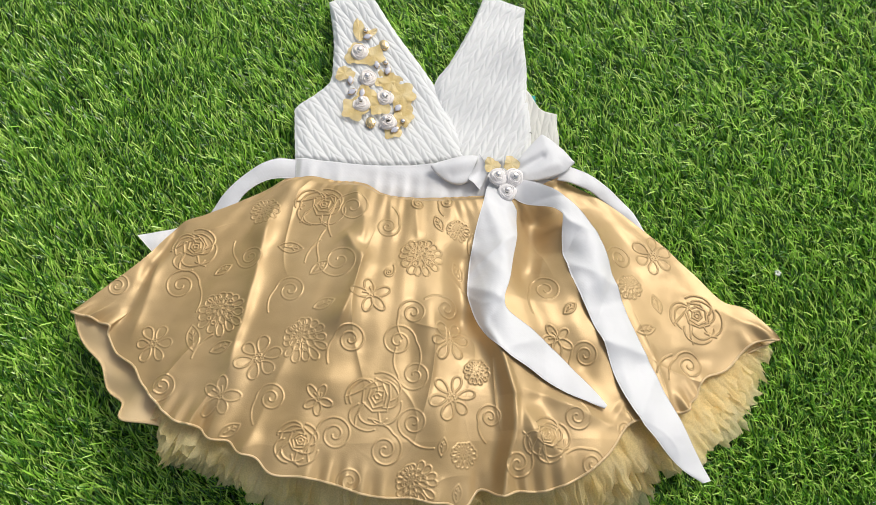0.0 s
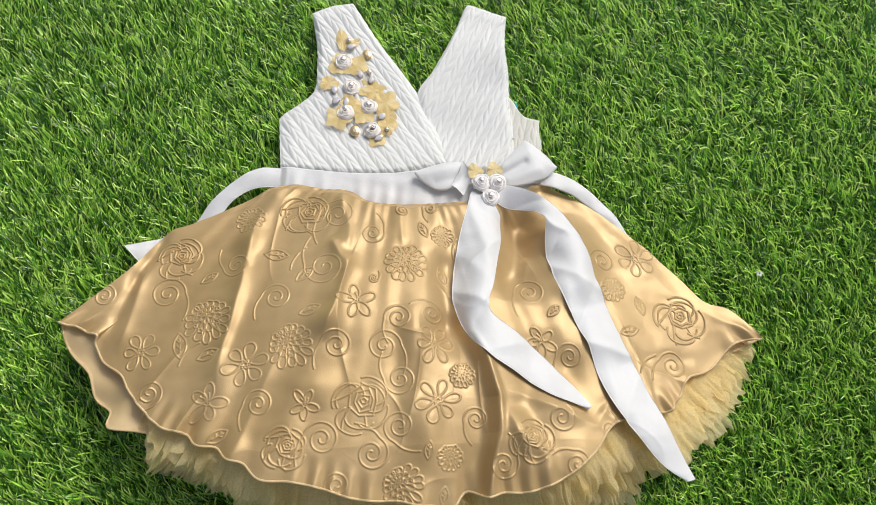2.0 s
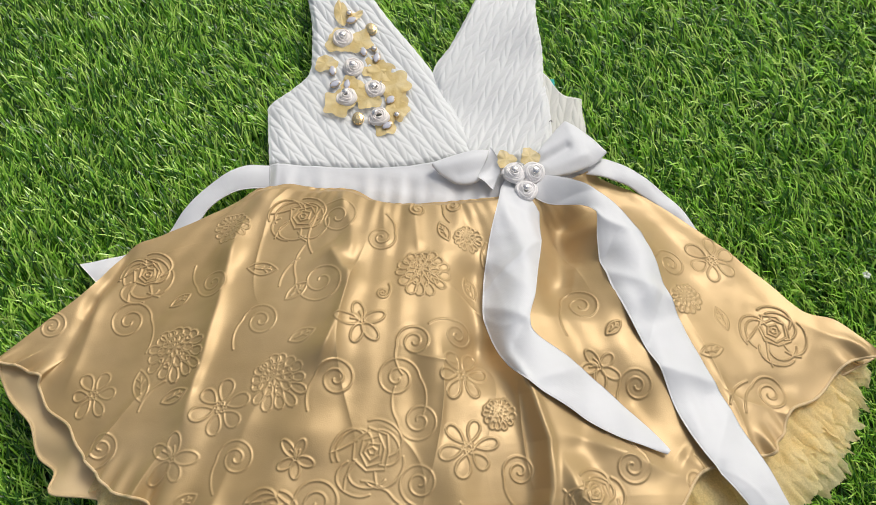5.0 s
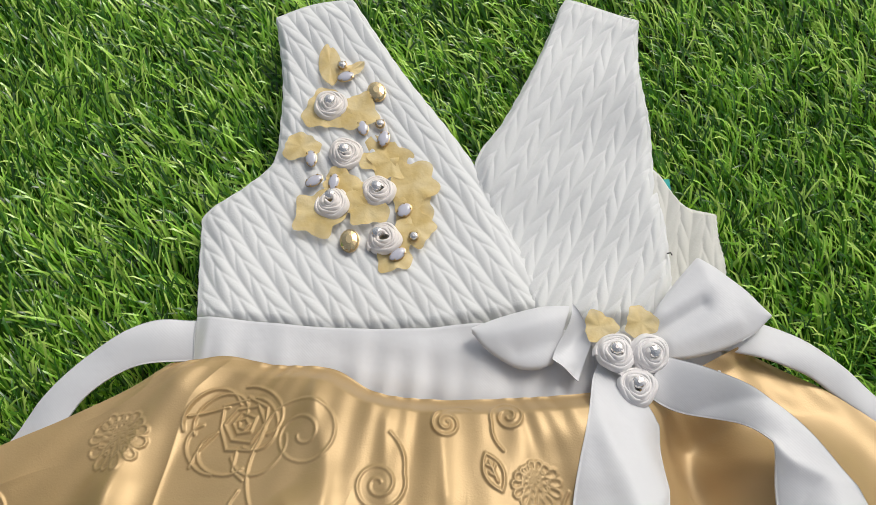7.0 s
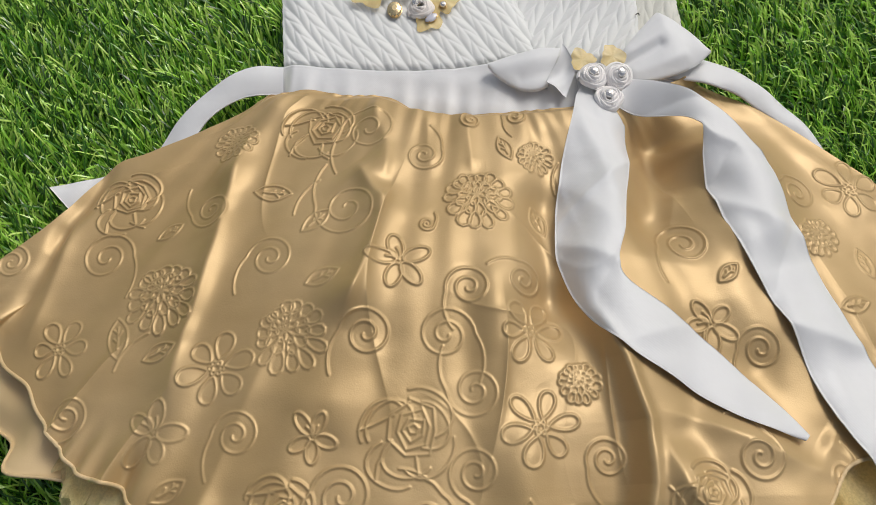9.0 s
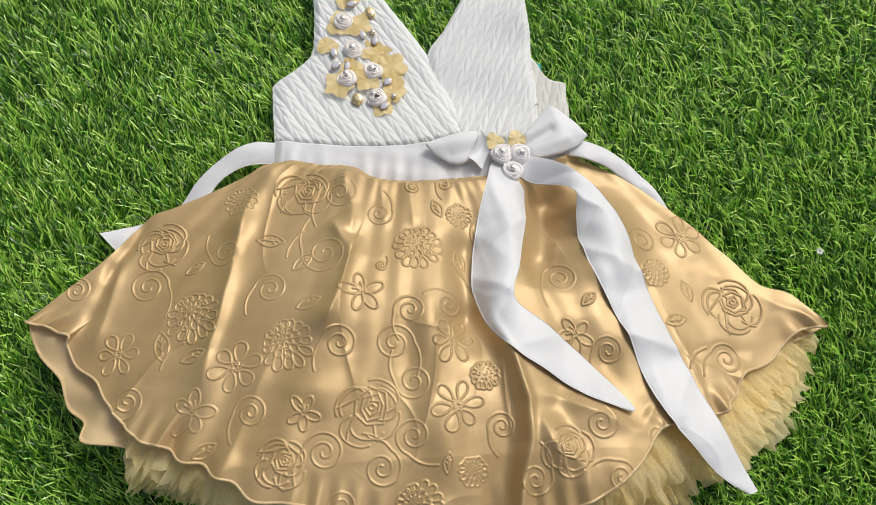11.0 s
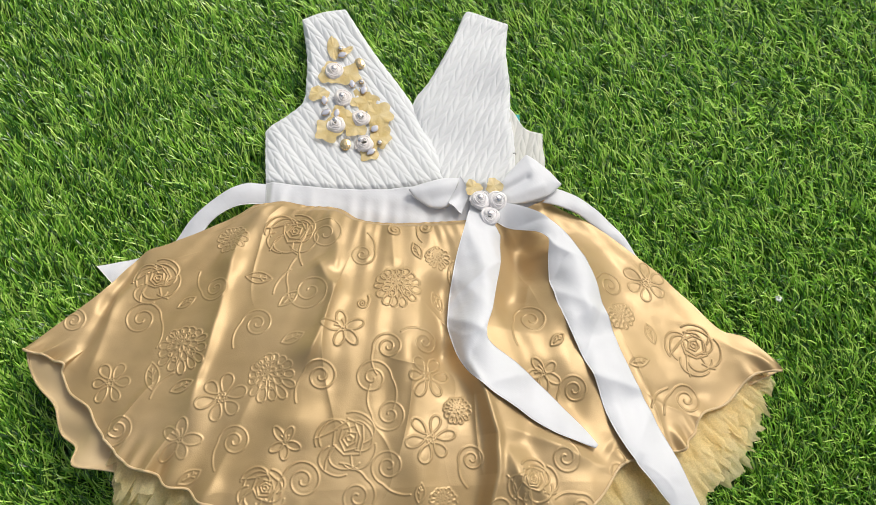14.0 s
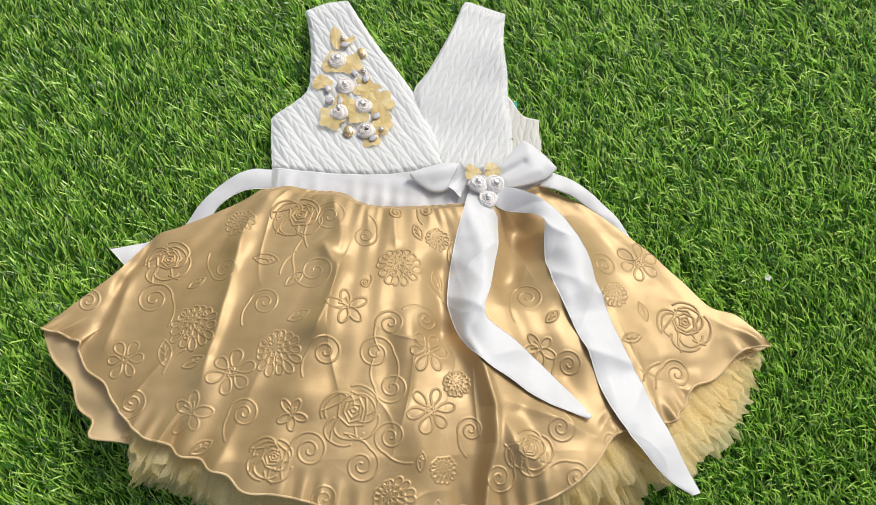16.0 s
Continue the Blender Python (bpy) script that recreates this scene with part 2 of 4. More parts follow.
def tube(name, path, radius, sides=6):
    """A round cord along a path of (n, 3)."""
    p = np.asarray(path, float)
    d = np.gradient(p, axis=0)
    d /= np.linalg.norm(d, axis=1)[:, None] + 1e-12
    a = np.cross(d, (0, 0, 1.0))
    a /= np.linalg.norm(a, axis=1)[:, None] + 1e-12
    b = np.cross(a, d)
    t = np.linspace(0, 2 * np.pi, sides, endpoint=False)
    r = np.broadcast_to(np.asarray(radius, float), (len(p),))[:, None, None]
    v = p[:, None] + r * (np.cos(t)[None, :, None] * a[:, None] + np.sin(t)[None, :, None] * b[:, None])
    return mesh_from(name, v.reshape(-1, 3), [quads(len(p), sides, True)])


def part(name, me, mat, parent, label="", at=None):
    if isinstance(me, bmesh.types.BMesh):
        bm, me = me, bpy.data.meshes.new(name)
        bm.to_mesh(me)
        bm.free()
    if not me.materials:
        me.materials.append(mat)
    ob = new(name, me)
    ob.parent = parent
    if at is not None:
        ob.matrix_basis = at
    return tagged(ob, label)


def wobble(x, y, scale, seed=0):
    """A cheap smooth noise, about -1 to 1."""
    r = np.random.RandomState(seed)
    out = 0
    for k in range(6):
        a, f, p = r.uniform(0, 6.28), scale * r.uniform(0.6, 1.7), r.uniform(0, 6.28)
        out = out + np.sin((x * math.cos(a) + y * math.sin(a)) * f + p)
    return out / 3.2


# ---------------------------------------------------------------- ground
ground_me = sheet("ground", np.array([[[x, y, -0.022] for x in (-300.0, 300.0)] for y in (-300.0, 300.0)]))
ground_me.materials.append(BACKING)
ground = tagged(new("ground", ground_me), "dark green woven backing of artificial turf", "ground", kind="structure")


def turf(name, count, x0, x1, y0, y1, label, hole=None, size=1.0, seed=7):
    """Bent blades in tufts of about nine. hole: a rectangle x0, x1, y0, y1 that is left out. size: how coarse they are."""
    r = np.random.RandomState(seed)
    tufts = count // 9
    # tufts stand in stitched rows, a little out of line
    pitch = math.sqrt((x1 - x0) * (y1 - y0) / tufts)
    tx, ty = [g.ravel() for g in np.meshgrid(np.arange(x0, x1, pitch), np.arange(y0, y1, pitch))]
    tx, ty = tx + r.uniform(-0.5, 0.5, len(tx)) * pitch, ty + r.uniform(-0.5, 0.5, len(tx)) * pitch
    if hole:
        keep = (tx < hole[0]) | (tx > hole[1]) | (ty < hole[2]) | (ty > hole[3])
    else:
        # nothing grows through the middle of the dress
        keep = ~((ty < -0.07) & (ty > -0.29) & (np.abs(tx) < 0.10 - 0.62 * (ty + 0.07)))
    tx, ty = tx[keep], ty[keep]
    tufts = len(tx)
    x = np.repeat(tx, 9) + r.normal(0, 0.0032 * size, tufts * 9)
    y = np.repeat(ty, 9) + r.normal(0, 0.0032 * size, tufts * 9)
    n = len(x)
    # the whole pile is brushed one way
    way = 2.25 + 0.25 * wobble(x, y, 7, 3) + 0.22 * wobble(x, y, 22, 4)
    way = way + np.repeat(r.normal(0, 0.36, tufts), 9) + r.normal(0, 0.46, n)
    # towards +x and +y blades lie flatter and wider, shaped to look brighter, and more ruffled
    flat = smooth((x - 0.05) / 0.4) * smooth((y + 0.25) / 0.4)
    way = way + flat * r.normal(0, 0.5, n)
    lean = np.clip(r.normal(0.98, 0.28, n) + 0.42 * flat, 0.15, 1.45)
    long = r.uniform(0.019, 0.034, n) * size
    wide = r.uniform(0.00045, 0.00075, n) * size * (1 + 0.3 * flat)
    root = -0.022
    top = np.minimum(long * np.cos(lean) * 1.25, (0.024 + 0.006 * r.uniform(-1, 1, n)) * size**0.5)
    out = long * np.sin(lean)
    dx, dy = np.cos(way), np.sin(way)
    sx, sy = -dy, dx
    tw = r.normal(0, 0.5, n)
    curl = r.normal(0, 0.16, n) * out
    rings = []
    for f, h, w in ((0.0, 0.0, 0.75), (0.42, 0.68, 1.0), (0.78, 0.98, 0.85), (1.0, 0.97, 0.0)):
        cx, cy, cz = x + dx * out * f + sx * curl * f * f, y + dy * out * f + sy * curl * f * f, root + top * h
        if w:
            for s in (-1, 1):
                rings.append(np.stack([cx + s * sx * wide * w, cy + s * sy * wide * w, cz + s * tw * wide * w], 1))
        else:
            rings.append(np.stack([cx, cy, cz], 1))
    v = np.stack(rings, 1).reshape(-1, 3)
    k = (np.arange(n) * 7)[:, None]
    q = np.vstack([k + np.array([[0, 1, 3, 2]]), k + np.array([[2, 3, 5, 4]])])
    t = k + np.array([[4, 5, 6]])
    me = mesh_from(name, v, [q, t], True)
    me.materials.append(BLADES)
    return tagged(new(name, me), label, "grass", kind="stuff")


turf("grass", 190000, -0.66, 0.72, -0.50, 0.52, "bright green artificial grass with dense bent blades")
turf("grass_beyond", 95000, -1.15, 1.2, -1.0, 1.02, "green artificial grass spreading out round the dress", (-0.655, 0.715, -0.495, 0.515), 1.5, 8)

# ---------------------------------------------------------------- the dress
dress = tagged(new("dress"), "child's dress with white cable bodice and gold embossed satin skirt", "dress")
WAIST = [(-0.145, -0.025), (-0.117, -0.022), (-0.093, -0.027), (-0.064, -0.03), (-0.041, -0.043), (-0.011, -0.048), (0.023, -0.049), (0.058, -0.048),
    (0.101, -0.043), (0.145, -0.024)]
LEFT = [(-0.145, -0.025), (-0.179, -0.044), (-0.223, -0.064), (-0.249, -0.075), (-0.281, -0.113), (-0.312, -0.142), (-0.34, -0.167)]
RIGHT = [(0.146, -0.023), (0.17, -0.036), (0.204, -0.059), (0.238, -0.092), (0.276, -0.134), (0.3, -0.164), (0.327, -0.174), (0.354, -0.204)]
HEM = [(-0.34, -0.167), (-0.321, -0.176), (-0.302, -0.182), (-0.306, -0.192), (-0.296, -0.209), (-0.275, -0.223), (-0.264, -0.242), (-0.242, -0.264),
    (-0.212, -0.282), (-0.168, -0.303), (-0.143, -0.32), (-0.114, -0.328), (-0.086, -0.336), (-0.063, -0.344), (-0.039, -0.348), (-0.011, -0.347), (0.018,
    -0.355), (0.042, -0.342), (0.065, -0.346), (0.116, -0.335), (0.148, -0.315), (0.17, -0.294), (0.187, -0.286), (0.226, -0.278), (0.249, -0.267),
    (0.257, -0.249), (0.29, -0.236), (0.322, -0.209), (0.354, -0.204)]
TULLE_OUT = [(-0.259, -0.268), (-0.252, -0.279), (-0.242, -0.308), (-0.212, -0.316), (-0.186, -0.33), (-0.166, -0.344), (-0.119, -0.361), (-0.069,
    -0.372), (-0.008, -0.376), (0.054, -0.373), (0.106, -0.375), (0.159, -0.369), (0.199, -0.356), (0.229, -0.334), (0.273, -0.306), (0.304, -0.287),
    (0.328, -0.26), (0.349, -0.223), (0.354, -0.207)]
TULLE_IN = [(-0.227, -0.212), (-0.2081, -0.234), (-0.1823, -0.252), (-0.1445, -0.273), (-0.123, -0.29), (-0.098, -0.298), (-0.074, -0.306), (-0.0542,
    -0.314), (-0.0335, -0.318), (-0.0095, -0.317), (0.0155, -0.325), (0.0361, -0.312), (0.0559, -0.316), (0.0998, -0.305), (0.1273, -0.285), (0.1462,
    -0.264), (0.1608, -0.256), (0.1944, -0.248), (0.2141, -0.237), (0.221, -0.219), (0.2494, -0.206), (0.2769, -0.179), (0.3044, -0.174)]
BACK_HEM = [(-0.346, -0.164), (-0.338, -0.191), (-0.315, -0.216), (-0.307, -0.24), (-0.291, -0.253), (-0.289, -0.268), (-0.261, -0.273), (-0.232,
    -0.28), (-0.17, -0.3), (-0.08, -0.325), (0, -0.33), (0.1, -0.325), (0.2, -0.28), (0.29, -0.23), (0.352, -0.203)]
FOLDS = [(-0.155, -0.075, -0.180, -0.215, 0.009, 0.009), (-0.177, -0.221, -0.186, -0.29, 0.014, 0.005), (-0.079, -0.098, -0.062, -0.127, 0.008, 0.006), (-0.062, -0.127, -0.083, -0.19, 0.0095, 0.012),
    (-0.086, -0.182, -0.092, -0.25, 0.016, 0.005), (-0.134, -0.031, -0.164, -0.091, 0.012, 0.006), (-0.069, -0.044, -0.061, -0.105, 0.01, 0.006), (-0.041,
    -0.055, -0.036, -0.099, 0.007, 0.003), (0.001, -0.184, 0.004, -0.333, 0.016, 0.006), (-0.015, -0.058, -0.011, -0.099, 0.006, 0.003), (0.03, -0.12,
    0.036, -0.19, 0.014, -0.006), (0.09, -0.278, 0.111,
    -0.335, 0.012, 0.006)]
FOLDS_EAST = [(0.122, -0.063, 0.1, -0.149, 0.022, -0.032), (0.046, -0.086, 0.034, -0.205, 0.019, -0.022),
    (0.097, -0.149, 0.112, -0.258, 0.024, -0.01), (0.138, -0.227, 0.175, -0.293, 0.018, -0.009), (0.169, -0.276, 0.183, -0.291, 0.008, 0.007),
    (-0.251, -0.078, -0.276, -0.127, 0.007, -0.006), (-0.276, -0.127, -0.295, -0.178, 0.006, -0.005), (-0.265, -0.118, -0.28, -0.187, 0.009, 0.005),
    (-0.128, -0.223, -0.163, -0.301, 0.01, 0.004), (0.181, -0.042, 0.242, -0.121, 0.012, 0.004), (0.222, -0.128, 0.297, -0.176, 0.014, 0.004),
    (0.303, -0.176, 0.346, -0.2, 0.01, 0.005), (-0.107, -0.234, -0.124, -0.32, 0.012, 0.003), (0.219, -0.225, 0.267, -0.229, 0.012, -0.004),
    (0.089, -0.227, 0.106, -0.331, 0.014, -0.008)]
FOLDS_BOW = [(0.078, -0.253, 0.165, -0.29, 0.0075, 0.006), (0.079, -0.27, 0.093, -0.33, 0.008, 0.006), (0.082, -0.292, 0.119, -0.327, 0.01, 0.004),
    (0.158, -0.08, 0.17, -0.155, 0.028, 0.024), (0.117, -0.118, 0.112, -0.145, 0.006, 0.005)]
SWIRLS = [(-0.24, -0.143, 0.0179, 0, -1), (-0.131, -0.157, 0.0149, 170, 1), (-0.173, -0.117, 0.0142, 190, -1), (-0.074, -0.066, 0.0197, 180, 1),
    (-0.086, -0.127, 0.0203, 170, -1), (-0.039, -0.09, 0.0122, 20, 1), (-0.017, -0.183, 0.0134, 190, 1), (0.015, -0.178, 0.0115, 100, 1), (-0.031, -0.21,
    0.0162, 0, -1), (-0.074, -0.208, 0.0151, 170, 1), (-0.017, -0.241, 0.015, 180, -1), (-0.143, -0.259, 0.0139, 180, 1), (-0.087, -0.292, 0.0163, 170,
    1), (-0.044, -0.306, 0.0153, 60, 1), (-0.245, -0.243, 0.0133, 270, -1), (-0.074, -0.331, 0.0113, 200, 1), (-0.019, -0.283, 0.0146, 250, 1), (0.021,
    -0.06, 0.0086, 200, 1), (-0.008, -0.063, 0.0074, 90, -1)]
SWIRLS_EAST = [(0.113, -0.157, 0.0156, 180, 1), (0.144, -0.223, 0.0136, 180, 1), (0.05, -0.279, 0.0119, 200, 1), (0.07, -0.32, 0.0137, 20, 1), (0.136,
    -0.322, 0.0124, 100, 1), (0.251, -0.232, 0.0149, 150, 1), (0.126, -0.281, 0.0137, 60, 1), (0.172, -0.292, 0.0088, 20, 1), (0.196, -0.12, 0.014, 150,
    1), (-0.302, -0.142, 0.0117, 100, 1), (-0.039, -0.142, 0.0048, 0, 1)]
ROSES = [(-0.233, -0.106, 0.0236, 20), (-0.108, -0.063, 0.0257, 0), (-0.054, -0.265, 0.0265, 10), (-0.12, -0.299, 0.02, -10), (0.268, -0.186, 0.027,
    30), (0.097, -0.302, 0.0201, 50)]
MUMS = [(-0.163, -0.064, 0.0175, 0), (-0.007, -0.125, 0.0238, 0), (-0.196, -0.175, 0.0257, 10), (-0.116, -0.206, 0.0233, 40), (0.031, -0.092, 0.0123,
    20), (-0.018, -0.334, 0.02, 60), (0.025, -0.312, 0.0131, 0), (0.201, -0.152, 0.0152, 0), (0.04, -0.239, 0.0132, 0)]
FLOWERS = [(-0.259, -0.202, 0.0181, 0), (-0.157, -0.222, 0.0205, 15), (0.016, -0.209, 0.0184, 0), (0.016, -0.262, 0.0199, 10), (0.234, -0.116, 0.0219,
    20)]
LILIES = [(-0.189, -0.256, 0.0214, 0), (-0.055, -0.166, 0.0197, 20), (-0.102, -0.262, 0.0146, -20), (0.118, -0.208, 0.0177, 40)]
LEAVES = [(-0.134, -0.109, 0.0123, -10), (-0.105, -0.134, 0.0107, 40), (-0.2, -0.129, 0.0091, 30), (-0.099, -0.173, 0.0103, 20), (-0.221, -0.199,
    0.0131, 100), (-0.193, -0.21, 0.0107, 20), (0.012, -0.086, 0.009, 110), (0.029, -0.136, 0.0097, 110), (0.228, -0.169, 0.0101, 100), (0.21, -0.197,
    0.0099, 10), (0.133, -0.178, 0.0081, 40), (-0.178, -0.286, 0.0099, 30), (0.006, -0.305, 0.0078, 80), (0.018, -0.344, 0.0077, 80)]
STEMS = [(-0.211, -0.208, 0.014, 50), (0.116, -0.227, 0.0152, 100), (0.198, -0.209, 0.0134, 110), (0.224, -0.23, 0.0135, 40), (-0.112, -0.115, 0.0143,
    60), (0.044, -0.106, 0.0111, 80)]
LEFT_LOW = [(-0.136, -0.004), (-0.099, -0.008), (-0.064, -0.012), (-0.019, -0.013), (0.011, -0.009), (0.056, -0.003)]
LEFT_HIGH = [(-0.102, 0.189), (-0.08, 0.198), (-0.056, 0.202)]
LEFT_OUTER = [(-0.136, -0.004), (-0.138, 0.047), (-0.136, 0.063), (-0.115, 0.079), (-0.1, 0.094), (-0.097, 0.119), (-0.097, 0.149), (-0.102, 0.189)]
LEFT_NECK = [(0.056, -0.003), (0.035, 0.043), (0.015, 0.089), (-0.026, 0.152), (-0.051, 0.194), (-0.056, 0.202)]
RIGHT_NECK = [(0.044, -0.011), (0.02, 0.054), (0.015, 0.09), (0.033, 0.118), (0.055, 0.158), (0.074, 0.2)]
RIGHT_OUTER = [(0.118, -0.013), (0.12, 0.045), (0.119, 0.084), (0.12, 0.113), (0.118, 0.15), (0.123, 0.191)]
RIGHT_LOW = [(0.044, -0.011), (0.081, -0.011), (0.118, -0.013)]
RIGHT_HIGH = [(0.074, 0.2), (0.082, 0.203), (0.123, 0.191)]
BACK_LOW = [(0.085, -0.018), (0.112, -0.015), (0.147, -0.013)]
BACK_RIGHT = [(0.147, -0.013), (0.152, 0.025), (0.151, 0.042), (0.152, 0.058)]
BACK_HIGH = [(0.085, 0.1), (0.118, 0.089), (0.133, 0.065), (0.152, 0.058)]
BACK_LEFT = [(0.085, -0.018), (0.085, 0.04), (0.085, 0.1)]
BAND_LOW = [(-0.136, -0.037), (-0.111, -0.049), (-0.066, -0.053), (-0.048, -0.06), (-0.023, -0.06), (0.008, -0.063), (0.055, -0.062), (0.14, -0.044)]
BAND_HIGH = [(-0.136, 0.002), (-0.099, -0.003), (-0.063, -0.007), (-0.019, -0.009), (0.01, -0.008), (0.052, -0.013), (0.087, -0.016), (0.147, -0.012)]
TIE_L_UP = [(-0.134, -0.002), (-0.158, -0.003), (-0.186, -0.019), (-0.208, -0.04), (-0.226, -0.064), (-0.256, -0.075), (-0.293, -0.084)]
TIE_L_LOW = [(-0.134, -0.023), (-0.163, -0.026), (-0.185, -0.04), (-0.198, -0.059), (-0.212, -0.077), (-0.244, -0.089), (-0.277, -0.102)]
TIE_R_UP = [(0.13, -0.008), (0.157, -0.011), (0.181, -0.022), (0.204, -0.04), (0.223, -0.061), (0.236, -0.084)]
TIE_R_LOW = [(0.123, -0.025), (0.144, -0.027), (0.174, -0.038), (0.197, -0.054), (0.216, -0.071), (0.229, -0.092)]
TAIL_A_LEFT = [(0.072, -0.028), (0.065, -0.04), (0.06, -0.056), (0.05, -0.088), (0.042, -0.123), (0.037, -0.155), (0.0385, -0.17), (0.047, -0.198), (0.063, -0.22), (0.093,
    -0.241), (0.122, -0.261), (0.154, -0.274)]
TAIL_A_RIGHT = [(0.086, -0.03), (0.087, -0.048), (0.094, -0.062), (0.0955, -0.067), (0.092, -0.095), (0.085, -0.121), (0.077, -0.148), (0.07, -0.168), (0.073, -0.182), (0.096,
    -0.201), (0.12, -0.225), (0.144, -0.253), (0.157, -0.271)]
TAIL_B_LEFT = [(0.09, -0.05), (0.104, -0.0585), (0.126, -0.067), (0.135, -0.075), (0.1365, -0.081), (0.135, -0.1), (0.1355, -0.124), (0.14, -0.15), (0.15,
    -0.182), (0.163, -0.216), (0.172, -0.253), (0.188, -0.286), (0.216, -0.324), (0.239, -0.341)]
TAIL_B_RIGHT = [(0.1, -0.03), (0.121, -0.042), (0.146, -0.062), (0.166, -0.09), (0.176, -0.114), (0.182, -0.142), (0.189, -0.168), (0.198, -0.204), (0.211,
    -0.242), (0.226, -0.284), (0.239, -0.319), (0.248, -0.339)]
LOOP_L_TOP = [(0.007, -0.013), (0.023, -0.007), (0.041, -0.003), (0.052, -0.002), (0.058, -0.002)]
LOOP_L_LOW = [(0.007, -0.015), (0.014, -0.024), (0.027, -0.033), (0.038, -0.035), (0.047, -0.032)]
LOOP_R_TOP = [(0.097, -0.022), (0.1, -0.008), (0.112, 0.007), (0.126, 0.0215), (0.128, 0.0227), (0.1305, 0.0212), (0.15, 0.005), (0.16, -0.0075), (0.161, -0.0095)]
LOOP_R_LOW = [(0.1, -0.031), (0.115, -0.031), (0.133, -0.027), (0.15, -0.0195), (0.161, -0.0105)]
MOUTH = [(0.058, -0.003), (0.068, -0.018), (0.058, -0.042), (0.047, -0.031)]
PETALS = [(-0.0685, 0.153, 0.0145, 95, 2, 1), (-0.0555, 0.149, 0.009, 35, 2, 1), (-0.07, 0.123, 0.0155, 20, 3, 1), (-0.052, 0.122, 0.0138, 200, 4, 1), (-0.084, 0.1, 0.012, 100, 3, 0.8),
    (-0.039, 0.094, 0.0138, 45, 4, 1), (-0.033, 0.09, 0.0138, 10, 5, 1), (-0.021, 0.076, 0.0163, 60, 5, 1), (-0.073, 0.058, 0.0159, 200, 5, 1), (-0.055,
    0.07, 0.0129, 120, 3, 1), (-0.021, 0.062, 0.0133, 300, 4, 1), (-0.032, 0.034, 0.0129, 340, 4, 0.9), (-0.02, 0.049, 0.0129, 20, 4, 0.9), (-0.061,
    0.077, 0.012, 70, 3, 0.8), (-0.046, 0.062, 0.0138, 10, 4, 1)]
ROSETTES = [(-0.068, 0.126, 3, 0, 0, 0.0005), (-0.059, 0.095, 4, -5, -0.001, 0.001), (-0.04, 0.071, 3, 4, -0.001, 0.001), (-0.066, 0.064, 12, 2, 0,
    0.0035), (-0.037, 0.042, 8, -6, -0.003, 0.0028)]
OVALS = [(-0.041, 0.135, 15), (-0.056, 0.042, 0)]
OPALS = [(-0.059, 0.144, -70, 0.003, 0.0045), (-0.049, 0.111, 10, 0.003, 0.0044), (-0.037, 0.104, -12, 0.003, 0.0046), (-0.078, 0.092, 5, 0.003,
    0.0046), (-0.076, 0.078, -60, 0.0028, 0.0048), (-0.065, 0.077, -10, 0.0027, 0.0046), (-0.026, 0.059, -40, 0.0033, 0.0042), (-0.03, 0.033, -55, 0.003,
    0.0046)]
LOOP_TAG = [(-0.259, -0.246), (-0.271, -0.258), (-0.285, -0.269)]
SMALL_STONES = [(-0.061, 0.151), (-0.039, 0.113), (-0.021, 0.043)]
BOW_ROSETTES = [(0.0765, -0.0295), (0.0935, -0.03), (0.085, -0.0465)]
BOW_PETALS = [(0.071, -0.015, 30), (0.092, -0.013, 80)]


def height(x, y):
    """How high the stuffed skirt stands over the grass."""
    d = -y
    e = 1 - np.abs(x) / (0.15 + 0.9 * np.maximum(d, 0))
    return (0.030 + 0.036 * smooth(d / 0.2) + 0.036 * np.clip(d / 0.3, 0, 1)) * (0.45 + 0.55 * smooth(e / 0.8))


def band_z(x):
    return 0.0145 + 0.0105 * np.exp(-(((x - 0.06) / 0.08) ** 2))


def bodice_z(y):
    return 0.010 + 0.08 * np.maximum(0, y - 0.1)


def folds(x, y):
    """Ridges have a crisp crest, hollows a round floor."""
    z = np.zeros_like(x)
    much = 0.85 + 0.3 * wobble(x, y, 55, 24)
    x, y = x + 0.0028 * wobble(x, y, 48, 22) + 0.0010 * wobble(x, y, 130, 25), y + 0.0028 * wobble(x, y, 48, 23)
    for ax, ay, bx, by, w, h in FOLDS + [(*q[:5], 0.7 * q[5]) for q in FOLDS_EAST + FOLDS_BOW]:
        l2 = (bx - ax) ** 2 + (by - ay) ** 2
        t = ((x - ax) * (bx - ax) + (y - ay) * (by - ay)) / l2
        c = np.clip(t, -0.25, 1.25)
        d2 = (x - ax - c * (bx - ax)) ** 2 + (y - ay - c * (by - ay)) ** 2
        ends = smooth((t + 0.25) / 0.4) * smooth((1.25 - t) / 0.4)
        z += h * ends * (np.exp(-d2 / w**2) if h < 0 or w > 0.0115 else np.exp(-(np.sqrt(d2 + 4e-6) - 0.002) / w))
    return 1.3 * z * much


